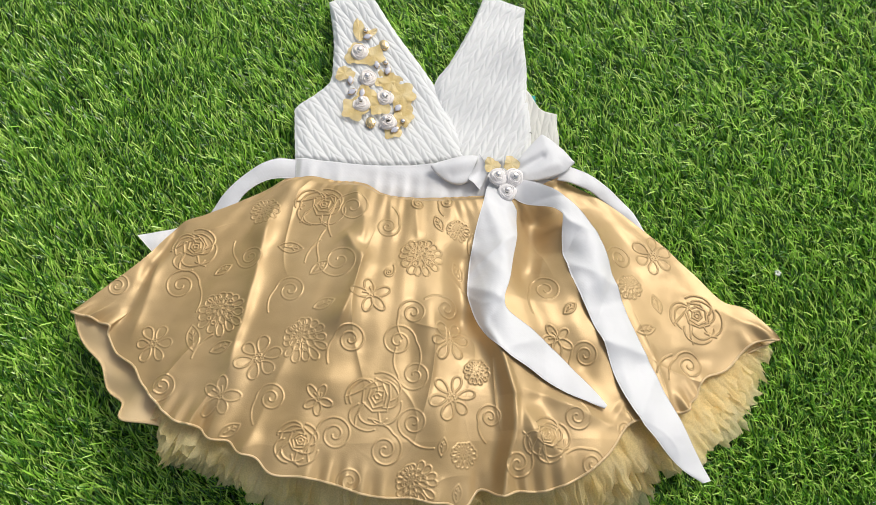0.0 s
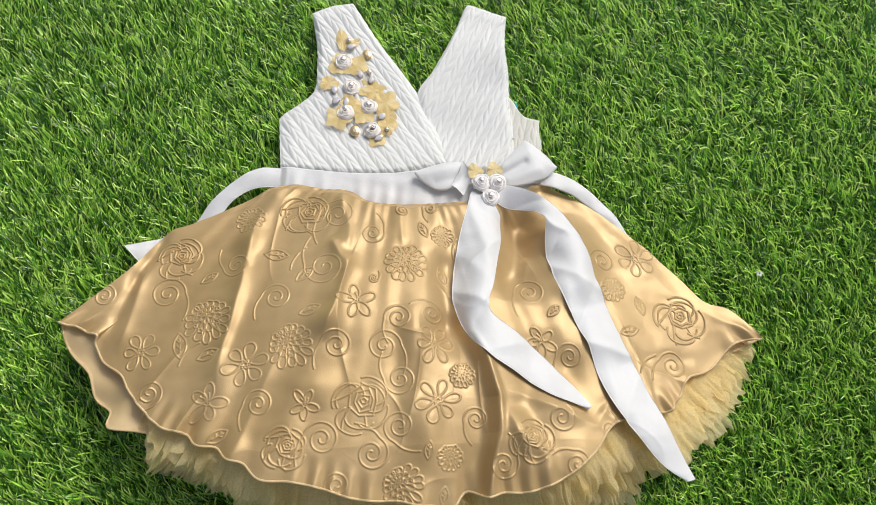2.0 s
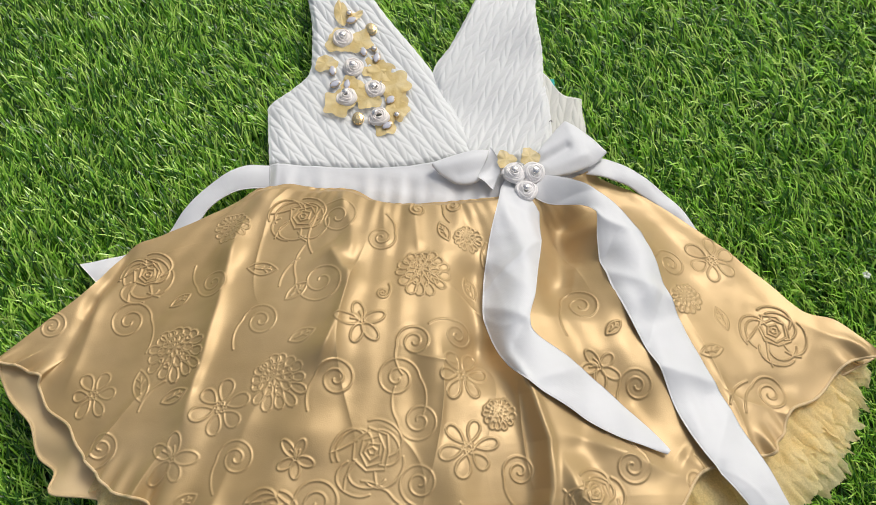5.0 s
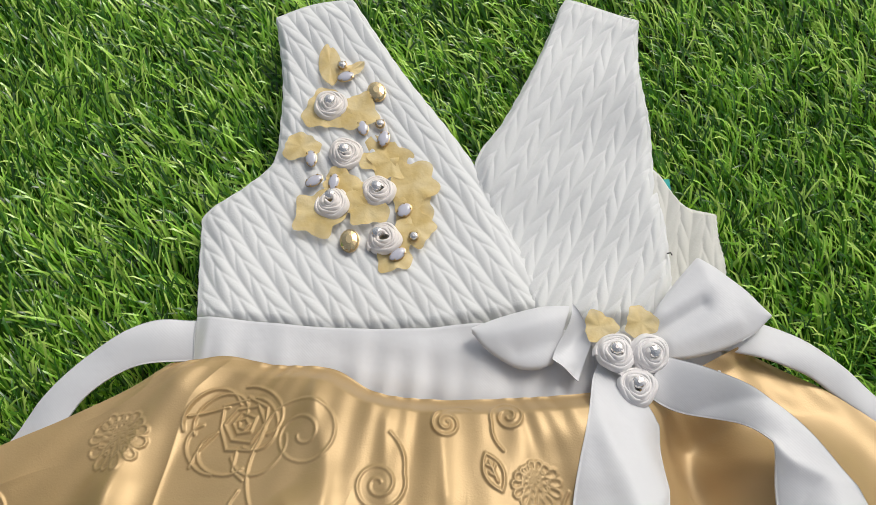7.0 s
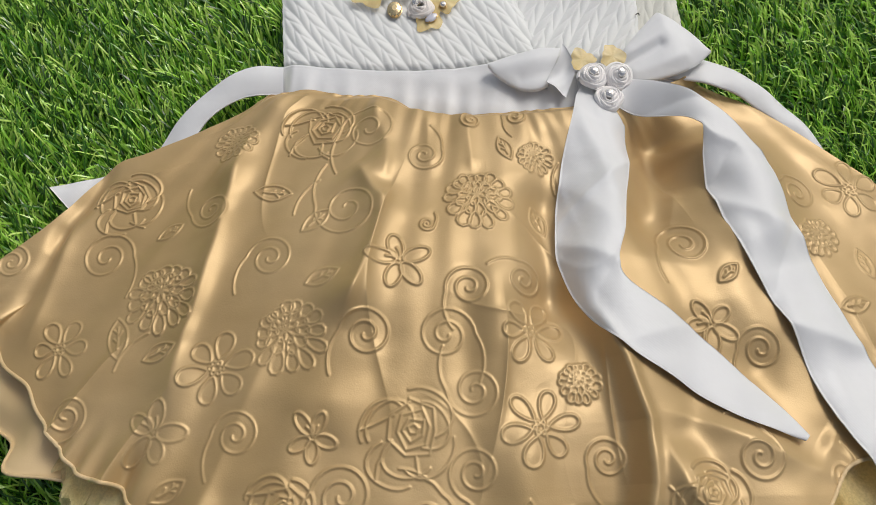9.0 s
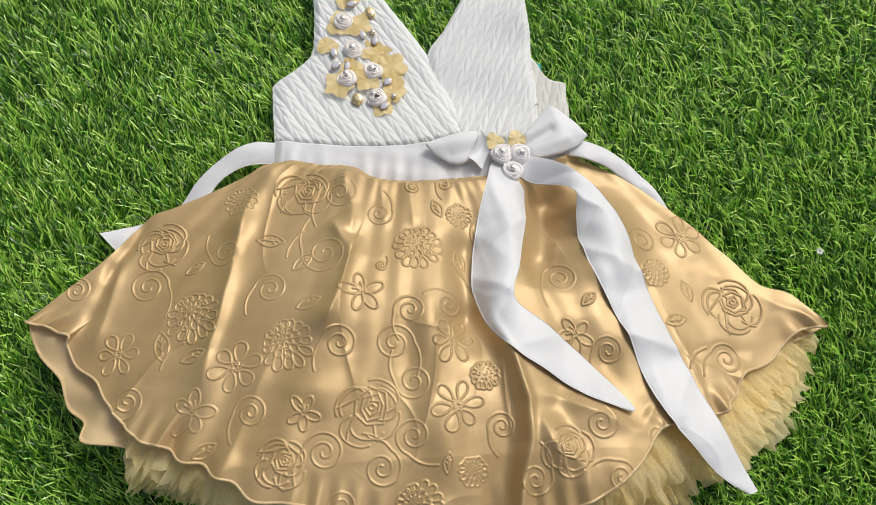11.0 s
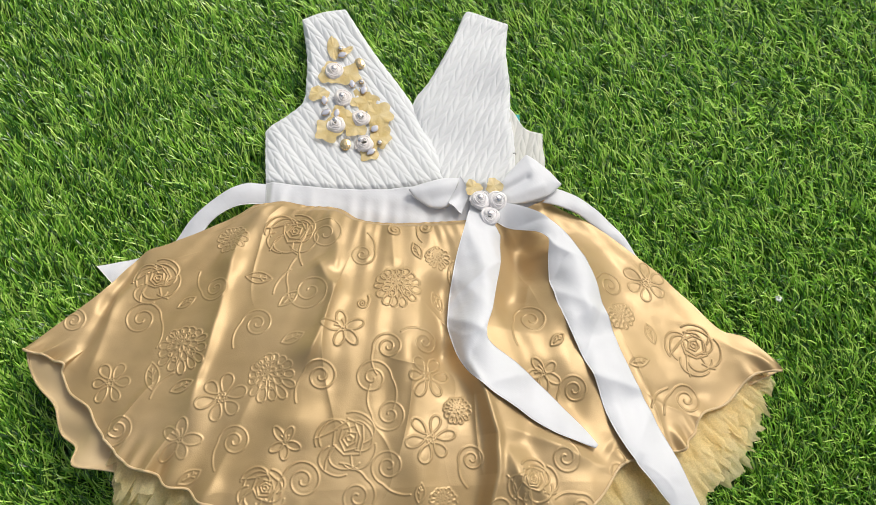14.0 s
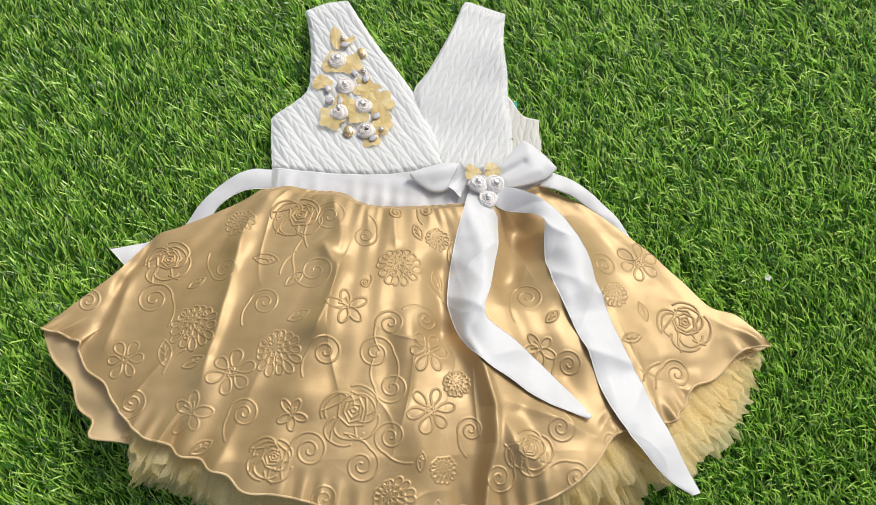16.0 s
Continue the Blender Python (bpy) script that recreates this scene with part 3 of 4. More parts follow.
def overlap(x, y):
    """The long fold below the bow: the cloth drops away on one side of a rolled lip."""
    lip = np.interp(-y, (0.14, 0.197, 0.226, 0.26, 0.292, 0.333, 0.36), (0.040, 0.049, 0.061, 0.069, 0.067, 0.057, 0.050))
    d = x - lip + 0.0012 * wobble(x, y, 60, 41)
    s = 0.5 * (1 + np.tanh((d + 0.005) / 0.0062))
    deep = 0.012 + 0.006 * smooth((-0.2 - y) / 0.1)
    return smooth((-0.165 - y) / 0.06) * (s * 0.006 * np.exp(-np.maximum(d, 0) / 0.012) + 0.004 * np.exp(-(((d - 0.002) / 0.0042) ** 2)) - (1 - s) * deep * np.exp(-np.maximum(-d, 0) / 0.045))


def cloth_z(x, y, fold=True):
    turn, far = np.arctan2(x - 0.01, 0.20 - y), np.hypot(x - 0.01, 0.20 - y)
    drape = 0.0013 * wobble(turn * 30, far * 6, 1.0, 12) * smooth((far - 0.2) / 0.12) + 0.0010 * wobble(turn * 75, far * 14, 1.0, 13)
    # sharp little creases, broken up and running mostly down the cloth
    bent = turn + 0.03 * wobble(x, y, 30, 34)
    crest = (1 - np.abs(np.tanh(1.6 * wobble(bent * 26, far * 9, 1.0, 35)))) ** 5 * smooth(0.15 + 1.3 * wobble(x, y, 26, 36)) * smooth((far - 0.29) / 0.08)
    cross = (1 - np.abs(np.tanh(1.6 * wobble(x, y, 42, 37)))) ** 6 * smooth(1.4 * wobble(x, y, 20, 38) - 0.1)
    drape = 0.6 * drape + 0.0034 * crest + 0.0014 * cross
    return height(x, y) + folds(x, y) + (overlap(x, y) if fold else 0) + drape + 0.0011 * wobble(x, y, 62, 11) + 0.00025 * wobble(x, y, 180, 15) + 0.0001 * wobble(x, y, 360, 16)


# drawings of the embossed motifs, about one unit in radius
def swirl(start, hand):
    t = np.linspace(0, 1.95, 50)
    r = 0.12 + 0.88 * t / 1.95
    a = radians(start) + hand * 2 * np.pi * (t - 1.95)
    line = np.stack([r * np.cos(a), r * np.sin(a)], 1)
    k = np.linspace(0, 1, 16)
    a2, r2 = a[-1] + hand * k * 1.0, 1 + 0.95 * k**1.3
    return [np.vstack([line, np.stack([r2 * np.cos(a2), r2 * np.sin(a2)], 1)])]


def loop_petal(angle, r0, r1, wide, point=False, count=18):
    """One petal: a drop that widens outward, or one with a point at both ends."""
    s = np.linspace(0.0, 2 * np.pi, count)
    along = (1 - np.cos(s)) / 2
    across = wide * np.sin(s) * (np.ones_like(s) if point else (along + 0.04) ** 0.4)
    r = r0 + (r1 - r0) * along
    c, q = math.cos(angle), math.sin(angle)
    return np.stack([r * c - across * q, r * q + across * c], 1)


def mum(start):
    """A chrysanthemum seen from one side: the near petals are long, the far ones short."""
    out, r, near = [], random.Random(int(start) + 3), radians(-75 + 0.6 * start)
    for ring, (n, r0, r1) in enumerate(((7, 0.0, 0.32), (11, 0.22, 0.60), (15, 0.46, 0.96))):
        for k in range(n):
            a = radians(start) + 2 * np.pi * (k + 0.5 * ring + r.uniform(-0.16, 0.16)) / n
            far = 1 + 0.28 * math.cos(a - near)
            out.append(loop_petal(a, r0 * far, r1 * far * r.uniform(0.9, 1.06), (0.12, 0.165, 0.20)[ring] * r.uniform(0.85, 1.1), False, count=12))
    c = np.array([-0.2 * math.cos(near), -0.2 * math.sin(near)])
    return [line + c for line in out]


def flower(start):
    r = random.Random(int(start) + 5)
    out = [loop_petal(radians(start) + 2 * np.pi * k / 6, 0.24, r.uniform(0.85, 1.08), r.uniform(0.25, 0.32)) for k in range(6)]
    t = np.linspace(0, 2 * np.pi, 9)
    for k in range(6):
        a = 2 * np.pi * k / 6
        out.append(np.stack([0.15 * np.cos(a) + 0.06 * np.cos(t), 0.15 * np.sin(a) + 0.06 * np.sin(t)], 1))
    return out


def lily(start):
    r = random.Random(int(start) + 9)
    out = [loop_petal(radians(start) + 2 * np.pi * k / 5 + 0.2 * (k % 2), 0.10, r.uniform(0.75, 1.08), 0.22, True) for k in range(5)]
    for k in range(3):
        a = radians(start) + 1.2 + 0.5 * k
        out.append(np.array([[0.0, 0.0], [0.25 * math.cos(a), 0.25 * math.sin(a)], [0.42 * math.cos(a + 0.2), 0.42 * math.sin(a + 0.2)]]))
    return out


def rose(start):
    """A bud of nested angular rings, set off centre inside wide petals that wrap round it."""
    out, s, r = [], radians(start), random.Random(int(start) + 17)
    bud = np.array([0.24 * math.cos(s + 0.7), 0.24 * math.sin(s + 0.7)])
    for k, rr in enumerate((0.10, 0.23, 0.37, 0.50)):
        m = (5, 5, 6, 7)[k]
        a = s + 0.5 * k + np.linspace(0, 2 * np.pi, m + 1)
        q = rr * np.array([r.uniform(0.84, 1.14) for _ in range(m)])
        q = np.append(q, q[0] * 1.12)
        out.append(np.stack([q * np.cos(a), q * np.sin(a)], 1) + bud)
    for ring, (n, rin, rout) in enumerate(((3, 0.60, 0.84), (4, 0.80, 1.02))):
        for k in range(n):
            m = s + 2 * np.pi * (k + 0.4 * ring + r.uniform(-0.1, 0.1)) / n
            u = np.linspace(-1, 1, 14)
            a = m + u * r.uniform(0.42, 0.52) * 2 * np.pi / n
            q = rin + (rout * r.uniform(0.93, 1.05) - rin) * (1 - np.abs(u - 0.3) ** 3 * 0.9)
            out.append(np.stack([q * np.cos(a), 0.95 * q * np.sin(a)], 1) + 0.25 * bud)
    # seams from the bud out to the rim
    for turn in (2.3, 3.4, 4.6):
        a0, a1 = s + turn, s + turn + 0.25
        out.append(np.array([bud + (0.48 * math.cos(a0), 0.48 * math.sin(a0)), (0.72 * math.cos(a1), 0.72 * math.sin(a1)), (0.94 * math.cos(a1 + 0.2), 0.94 * math.sin(a1 + 0.2))]))
    return out


def leaf(start):
    a, t = radians(start), np.linspace(-1, 1, 16)
    half = 0.48 * (1 - t**2)
    lines = [np.stack([t, half], 1), np.stack([t, -half], 1), np.array([[-0.5, 0.0], [0.55, 0.0]])]
    lines += [np.array([[k, 0.0], [k + 0.22, 0.2 * s]]) for k, s in ((-0.2, 1), (0.1, -1), (0.25, 1))]
    c, s = math.cos(a), math.sin(a)
    return [q @ np.array([[c, s], [-s, c]]) for q in lines]


def stem(start):
    a, t = radians(start), np.linspace(-1, 1, 14)
    c, s = math.cos(a), math.sin(a)
    q = np.stack([t, 0.25 * (1 - t**2)], 1) @ np.array([[c, s], [-s, c]])
    return [q]


def emboss(x, y):
    """The raised lines of all motifs over the plan of the skirt."""
    near = np.full(x.shape, 1.0)
    jobs = [(swirl(a, h), cx, cy, r) for cx, cy, r, a, h in SWIRLS + SWIRLS_EAST]
    jobs += [(rose(a), cx, cy, r) for cx, cy, r, a in ROSES] + [(mum(a), cx, cy, 0.92 * r) for cx, cy, r, a in MUMS]
    jobs += [(flower(a), cx, cy, r) for cx, cy, r, a in FLOWERS] + [(lily(a), cx, cy, r) for cx, cy, r, a in LILIES]
    jobs += [(leaf(a), cx, cy, r) for cx, cy, r, a in LEAVES]
    jobs += [(stem(a), cx, cy, r) for cx, cy, r, a in STEMS]
    fx, fy, flat = x.ravel(), y.ravel(), near.ravel()
    for lines, cx, cy, r in jobs:
        pick = np.nonzero((np.abs(fx - cx) < 1.9 * r + 0.004) & (np.abs(fy - cy) < 1.9 * r + 0.004))[0]
        if not len(pick):
            continue
        px, py, best = fx[pick], fy[pick], flat[pick]
        for line in lines:
            q = line * r + (cx, cy)
            lo, hi = q.min(0) - 0.004, q.max(0) + 0.004
            sub = np.nonzero((px > lo[0]) & (px < hi[0]) & (py > lo[1]) & (py < hi[1]))[0]
            if not len(sub):
                continue
            sx, sy, b = px[sub], py[sub], best[sub]
            for (ax, ay), (bx, by) in zip(q, q[1:]):
                l2 = (bx - ax) ** 2 + (by - ay) ** 2 + 1e-12
                t = np.clip(((sx - ax) * (bx - ax) + (sy - ay) * (by - ay)) / l2, 0, 1)
                b = np.minimum(b, np.hypot(sx - ax - t * (bx - ax), sy - ay - t * (by - ay)))
            best[sub] = b
        flat[pick] = np.minimum(flat[pick], best)
    near = flat.reshape(x.shape)
    worn = 0.62 + 0.45 * smooth(0.5 + wobble(x, y, 45, 39))
    return worn * (0.00115 * np.exp(-((near / 0.00078) ** 2)) - 0.00018 * np.exp(-((near / 0.0026) ** 2)))


def skirt_front():
    nu, nv = 1450, 560
    p = coons(WAIST, HEM, LEFT, RIGHT, nu, nv)
    x, y = p[..., 0], p[..., 1]
    v, u = np.linspace(0, 1, nv)[:, None], np.linspace(0, 1, nu)[None]
    z = cloth_z(x, y)
    # gathers below the waistband
    g = np.sin(u * 150 + 3 * np.sin(u * 31)) * np.exp(-v / 0.08) * 0.0006 + wobble(u * 95, v * 2, 1.0, 27) * np.exp(-v / 0.14) * smooth(v / 0.02) * 0.0009
    # lettuce wave along the hem
    edge = smooth((v - 0.90) / 0.10)
    h = (0.6 * np.sin(u * 85 + 4 * np.sin(u * 23)) + 0.5 * np.sin(u * 190 + 5 * np.sin(u * 31))) * edge * 0.0042
    out = np.sin(u * 85 + 4 * np.sin(u * 23) + 0.9) * edge * 0.0022
    x = x + out * np.sin((u - 0.5) * 2.4)
    y = y - out * np.cos((u - 0.5) * 2.4)
    start = band_z(x) + 0.006
    ramp = smooth(v / 0.04)
    z = start * (1 - ramp) + z * ramp + g + h + emboss(x, y)
    xyz = np.dstack([x, y, z])
    ob = part("skirt_front", sheet("skirt_front", xyz), GOLD, dress, "gold satin embossed with roses, swirls and leaves")
    hem = xyz[-1, ::2]
    part("rolled_hem", tube("rolled_hem", hem + (0, 0, -0.0004), 0.0013, 6), GOLD_BACK, ob)
    return xyz


front = skirt_front()


def skirt_back():
    p = coons(WAIST, BACK_HEM, LEFT, RIGHT, 240, 90)
    x, y = p[..., 0], p[..., 1]
    v = np.linspace(0, 1, 90)[:, None]
    z = 0.012 + (0.72 * height(x, y) - 0.010) * smooth(v * 2) + 0.003 * wobble(x, y, 70, 21) + 0.004 * smooth((v - 0.8) / 0.2) * wobble(x, y, 120, 28)
    # the side folds carry the cloth up to the front
    u = np.linspace(0, 1, 240)[None]
    rise = np.exp(-np.minimum(u, 1 - u) / 0.012) * (1 - smooth((v - 0.80) / 0.2))
    z = np.minimum(z + (height(x, y) - 0.012 - z) * rise, cloth_z(x, y) - 0.004)
    ob = part("skirt_back", sheet("skirt_back", np.dstack([x, y, z]), 0.0008), GOLD_BACK, dress, "plain dull reverse of the gold satin")
    part("rolled_hem", tube("rolled_hem", np.dstack([x, y, z])[-1], 0.0011, 6), GOLD_BACK, ob)


skirt_back()


def tulle_layer(k, layers):
    """One gathered ruffle of net under the hem, softly folded, with a frayed edge."""
    r = np.random.RandomState(40 + k)
    nu, nv = 1000, 18
    inner, outer = spline(TULLE_IN, nu), spline(TULLE_OUT, nu)
    f = k / (layers - 1)
    u = np.linspace(0, 1, nu)
    # points and notches of the cut edge
    jag = np.interp(u, np.sort(r.uniform(0, 1, 170)), r.uniform(0, 1, 170) ** 1.6 - 0.45) * 0.22 + r.uniform(-1, 1, nu) * 0.012
    teeth = jag + 0.07 * wobble(u * 60, u * 0 + k, 1.0, 50 + k)
    p = np.zeros((nv, nu, 3))
    for j in range(nv):
        v = j / (nv - 1)
        reach = v * (1.0 - 0.22 * f * f) + teeth * v**3
        base = inner + (outer - inner) * reach[:, None]
        zi = (height(inner[:, 0], inner[:, 1]) - 0.008) * (0.70 + 0.30 * f)
        zo = 0.012 + 0.062 * f**0.7
        z = zi * (1 - v) + zo * v + 0.012 * np.sin(np.pi * v) * f
        # gathers run out from the seam, crumples lie across them
        gather = wobble(u * 230, u * 0 + 1.3 * v, 1.0, 70 + k) + 0.5 * wobble(u * 520, u * 0 + 2.0 * v, 1.0, 75 + k)
        crumple = wobble(base[:, 0], base[:, 1], 330, 80 + k)
        p[j, :, 0] = base[:, 0] + v * 0.0016 * crumple
        p[j, :, 1] = base[:, 1] + v * 0.0016 * wobble(base[:, 0], base[:, 1], 300, 95 + k)
        top = cloth_z(p[j, :, 0], p[j, :, 1]) - 0.006 - 0.002 * (layers - 1 - k)
        bumps = v**0.7 * (0.0013 * gather + 0.0016 * crumple)
        p[j, :, 2] = np.maximum(np.minimum(np.minimum(z, top - 0.005 * v**0.6) + bumps, top), 0.001)
    return sheet("tulle_layer", p)


for k in range(6):
    part("tulle_layer", tulle_layer(k, 6), TULLE, dress, "gathered pale yellow net with a ragged edge")


# ---- bodice
def cable(x, y, lean, pitch=0.0138, step=0.0165):
    """Braided columns: slanted strands, mirrored in pairs. lean: degrees by which the columns tip to the right."""
    a = radians(lean)
    s, c = x * math.sin(a) + y * math.cos(a), x * math.cos(a) - y * math.sin(a)
    c, s = c + 0.0009 * wobble(x, y, 120, 17), s + 0.0010 * wobble(x, y, 140, 18)
    f = np.mod(c / pitch, 1.0)
    side = np.abs(f - 0.5) * 2
    # strands slope away from the middle of each column; a deep seam parts the columns, a shallow one the halves
    t = np.mod(s / step + side * 0.95 + np.where(f < 0.5, 0.0, 0.35), 1.0)
    across = (1 - side**3.0) * (1 - 0.30 * np.exp(-((side / 0.16) ** 2)))
    return across * (0.52 + 0.48 * np.sin(np.pi * t) ** 0.7)


def bodice_panel(name, low, high, left, right, lean, lift, puff, mat, label, nu=350, nv=350, depth=0.0018, sag=0.0013):
    p = coons(low, high, left, right, nu, nv)
    x, y = p[..., 0], p[..., 1]
    u, v = np.linspace(0, 1, nu)[None], np.linspace(0, 1, nv)[:, None]
    # the seams pull in between the stitches
    x = x + 0.0002 * np.sin(v * 120) * (np.exp(-u / 0.02) - np.exp(-(1 - u) / 0.02))
    edge = np.minimum(np.minimum(u, 1 - u) * 0.14, np.minimum(v + 0.3, 1 - v) * 0.2)
    z = bodice_z(y) + lift + puff * smooth(edge / 0.012) + sag * wobble(x, y, 50, 5) - 0.005 * (1 - smooth(v / 0.05)) + depth * cable(x, y, lean) * smooth(edge / 0.003)
    xyz = np.pad(np.dstack([x, y, z]), ((1, 1), (1, 1), (0, 0)), mode="edge")
    for rim in (xyz[0], xyz[-1], xyz[:, 0], xyz[:, -1]):
        rim[:, 2] -= 0.012
    return part(name, sheet(name, xyz), mat, dress, label)


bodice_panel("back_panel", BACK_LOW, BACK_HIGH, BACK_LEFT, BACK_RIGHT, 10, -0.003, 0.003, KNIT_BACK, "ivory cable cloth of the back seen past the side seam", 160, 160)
bodice_panel("bodice_right", RIGHT_LOW, RIGHT_HIGH, RIGHT_NECK, RIGHT_OUTER, 28, -0.001, 0.003, KNIT, "white cable-textured wrap front", depth=0.0023, sag=0.0040)
bodice_panel("bodice_left", LEFT_LOW, LEFT_HIGH, LEFT_OUTER, LEFT_NECK, -34, 0.001, 0.003, KNIT, "white cable-textured wrap front with applique", depth=0.0014)


def waistband():
    p = coons(BAND_LOW, BAND_HIGH, [BAND_LOW[0], BAND_HIGH[0]], [BAND_LOW[-1], BAND_HIGH[-1]], 260, 30)
    x, y = p[..., 0], p[..., 1]
    u, v = np.linspace(0, 1, 260)[None], np.linspace(0, 1, 30)[:, None]
    side = smooth(np.minimum(u, 1 - u) / 0.03)
    z = band_z(x) + 0.001 - 0.004 * (1 - side) + 0.002 * np.sin(np.pi * v) + 0.0026 * wobble(u * 110, v * 1.2, 1.0, 16) * (1.05 - v) ** 1.5 + 0.0005 * wobble(x, y, 200, 14)
    part("waistband", sheet("waistband", np.dstack([x, y, z]), 0.001), SATIN, dress, "white satin waistband")


waistband()


def ribbon(name, left, right, lift, label, bends=(), nu=24, nv=160, parent=None):
    """A flat satin ribbon between two edges. lift: the height as a function of x, y and the way along it. bends: soft creases
    across it, each its place along the ribbon, its slant, width and height."""
    a, b = spline(left, nv), spline(right, nv)
    w, k = np.linspace(0, 1, nu)[None, :, None], np.linspace(0, 1, nv)[:, None]
    p = a[:, None] * (1 - w) + b[:, None] * w
    x, y, w = p[..., 0], p[..., 1], w[..., 0]
    z = lift(x, y, k) + 0.0014 * np.sin(np.pi * w) ** 0.5 + 0.0020 * wobble(x, y, 85, 31) + 0.0005 * wobble(x, y, 170, 33)
    for place, slant, width, high in bends:
        z = z + high * np.exp(-np.abs((k - place - slant * (w - 0.5)) / width) ** 1.4)
    return part(name, sheet(name, np.dstack([x, y, z]), 0.0009), SATIN, parent or dress, label)


ribbon("side_tie", TIE_L_UP, TIE_L_LOW, lambda x, y, k: 0.018 + 0.004 * np.sin(6 * k) - 0.006 * k, "white satin tie running out from under the skirt")
ribbon("side_tie", TIE_R_UP, TIE_R_LOW, lambda x, y, k: 0.020 + 0.004 * np.sin(5 * k), "white satin tie lying along the skirt edge")

bow = part("bow", sheet("bow", np.dstack([*np.meshgrid(np.linspace(0.068, 0.100, 12), np.linspace(-0.044, -0.016, 12)), np.full((12, 12), 0.030)]), 0.004), SATIN, dress, "white satin bow with three rosettes")


def over(x, y, k):
    return np.maximum(np.maximum(cloth_z(x, y), cloth_z(x, y, False)), 0.028) + 0.0018 + 0.0022 * smooth((-0.22 - y) / 0.06)


ribbon("bow_tail", TAIL_A_LEFT, TAIL_A_RIGHT, over, "white satin bow tail bent across the skirt", [(0.12, 0.10, 0.05, -0.002), (0.31, -0.14, 0.025, 0.0025), (0.36, 0.16, 0.035, 0.002), (0.47, 0.10, 0.026, 0.003), (0.55, -0.08, 0.03, -0.002), (0.68, 0.06, 0.03, 0.002)], 30, 220, bow)
def arched(x, y, k):
    """The second tail stands up from the cloth where it turns down from the bow."""
    return np.maximum(over(x, y, k), 0.036 + 0.025 * smooth((x - 0.095) / 0.05) * (1 - smooth((-0.085 - y) / 0.15)))


ribbon("bow_tail", TAIL_B_LEFT, TAIL_B_RIGHT, arched, "long white satin bow tail hanging past the hem", [(0.10, 0.08, 0.03, -0.002), (0.22, 0.12, 0.022, 0.003), (0.38, 0.14, 0.03, 0.0035), (0.46, -0.10, 0.025, -0.002), (0.60, 0.10, 0.025, 0.003), (0.74, -0.06, 0.03, 0.002)], 30, 260, bow)


def bow_loop(name, top, low, base, puff, label, crease=(), mouth=False):
    """A puffed loop of ribbon: a closed pouch between two edges."""
    nu, nv = 80, 40
    a, b = spline(top, nu), spline(low, nu)
    v = np.linspace(0, 1, nv)[:, None]
    u = np.linspace(0, 1, nu)[None]
    x = a[None, :, 0] * (1 - v) + b[None, :, 0] * v
    y = a[None, :, 1] * (1 - v) + b[None, :, 1] * v
    fat = np.sin(np.pi * np.clip(v, 0, 1)) ** 0.4 * np.sin(np.pi * np.clip(0.06 + (0.5 if mouth else 0.9) * u, 0, 1)) ** 0.4
    z = base + puff * fat + 0.0010 * wobble(x, y, 160, 8)
    for ax, ay, bx, by, w, h in crease:
        t = np.clip(((x - ax) * (bx - ax) + (y - ay) * (by - ay)) / ((bx - ax) ** 2 + (by - ay) ** 2), 0, 1)
        z = z + h * np.exp(-((x - ax - t * (bx - ax)) ** 2 + (y - ay - t * (by - ay)) ** 2) / w**2)
    under = np.dstack([x, y, base - 0.35 * puff * fat - 0.001])
    return part(name, sheet(name, np.vstack([np.dstack([x, y, z]), under[::-1]])), SATIN, bow, label)


bow_loop("bow_loop", LOOP_L_TOP, LOOP_L_LOW, 0.031, 0.0036, "puffed white satin loop", [(0.020, -0.016, 0.052, -0.008, 0.005, 0.0010), (0.030, -0.026, 0.056, -0.020, 0.005, -0.0012)], True)


def loop_mouth():
    """The open end of the loop: a lip of ribbon that dips in the middle."""
    p = coons([MOUTH[0], MOUTH[1]], [MOUTH[3], MOUTH[2]], [MOUTH[0], MOUTH[3]], [MOUTH[1], MOUTH[2]], 40, 40)
    u, v = np.linspace(0, 1, 40)[None], np.linspace(0, 1, 40)[:, None]
    x = p[..., 0] + 0.0014 * np.sin(np.pi * v * 1.6) * (1 - u)
    z = 0.0375 - 0.0042 * np.sin(np.pi * v) ** 0.8 * np.sin(np.pi * np.clip(u * 0.9 + 0.05, 0, 1)) - 0.0025 * u + 0.0012 * np.sin(7 * u + 5 * v)
    part("loop_mouth", sheet("loop_mouth", np.dstack([x, p[..., 1], z]), 0.0008), SATIN, bow, "open folded end of the loop")


loop_mouth()
bow_loop("bow_loop", LOOP_R_TOP, LOOP_R_LOW, 0.031, 0.0034, "large puffed white satin loop", [(0.1, -0.018, 0.126, -0.004, 0.0035, -0.0026), (0.104, -0.006, 0.13, 0.006, 0.006, 0.0014), (0.108, -0.024, 0.142, -0.014, 0.005, 0.0012)])


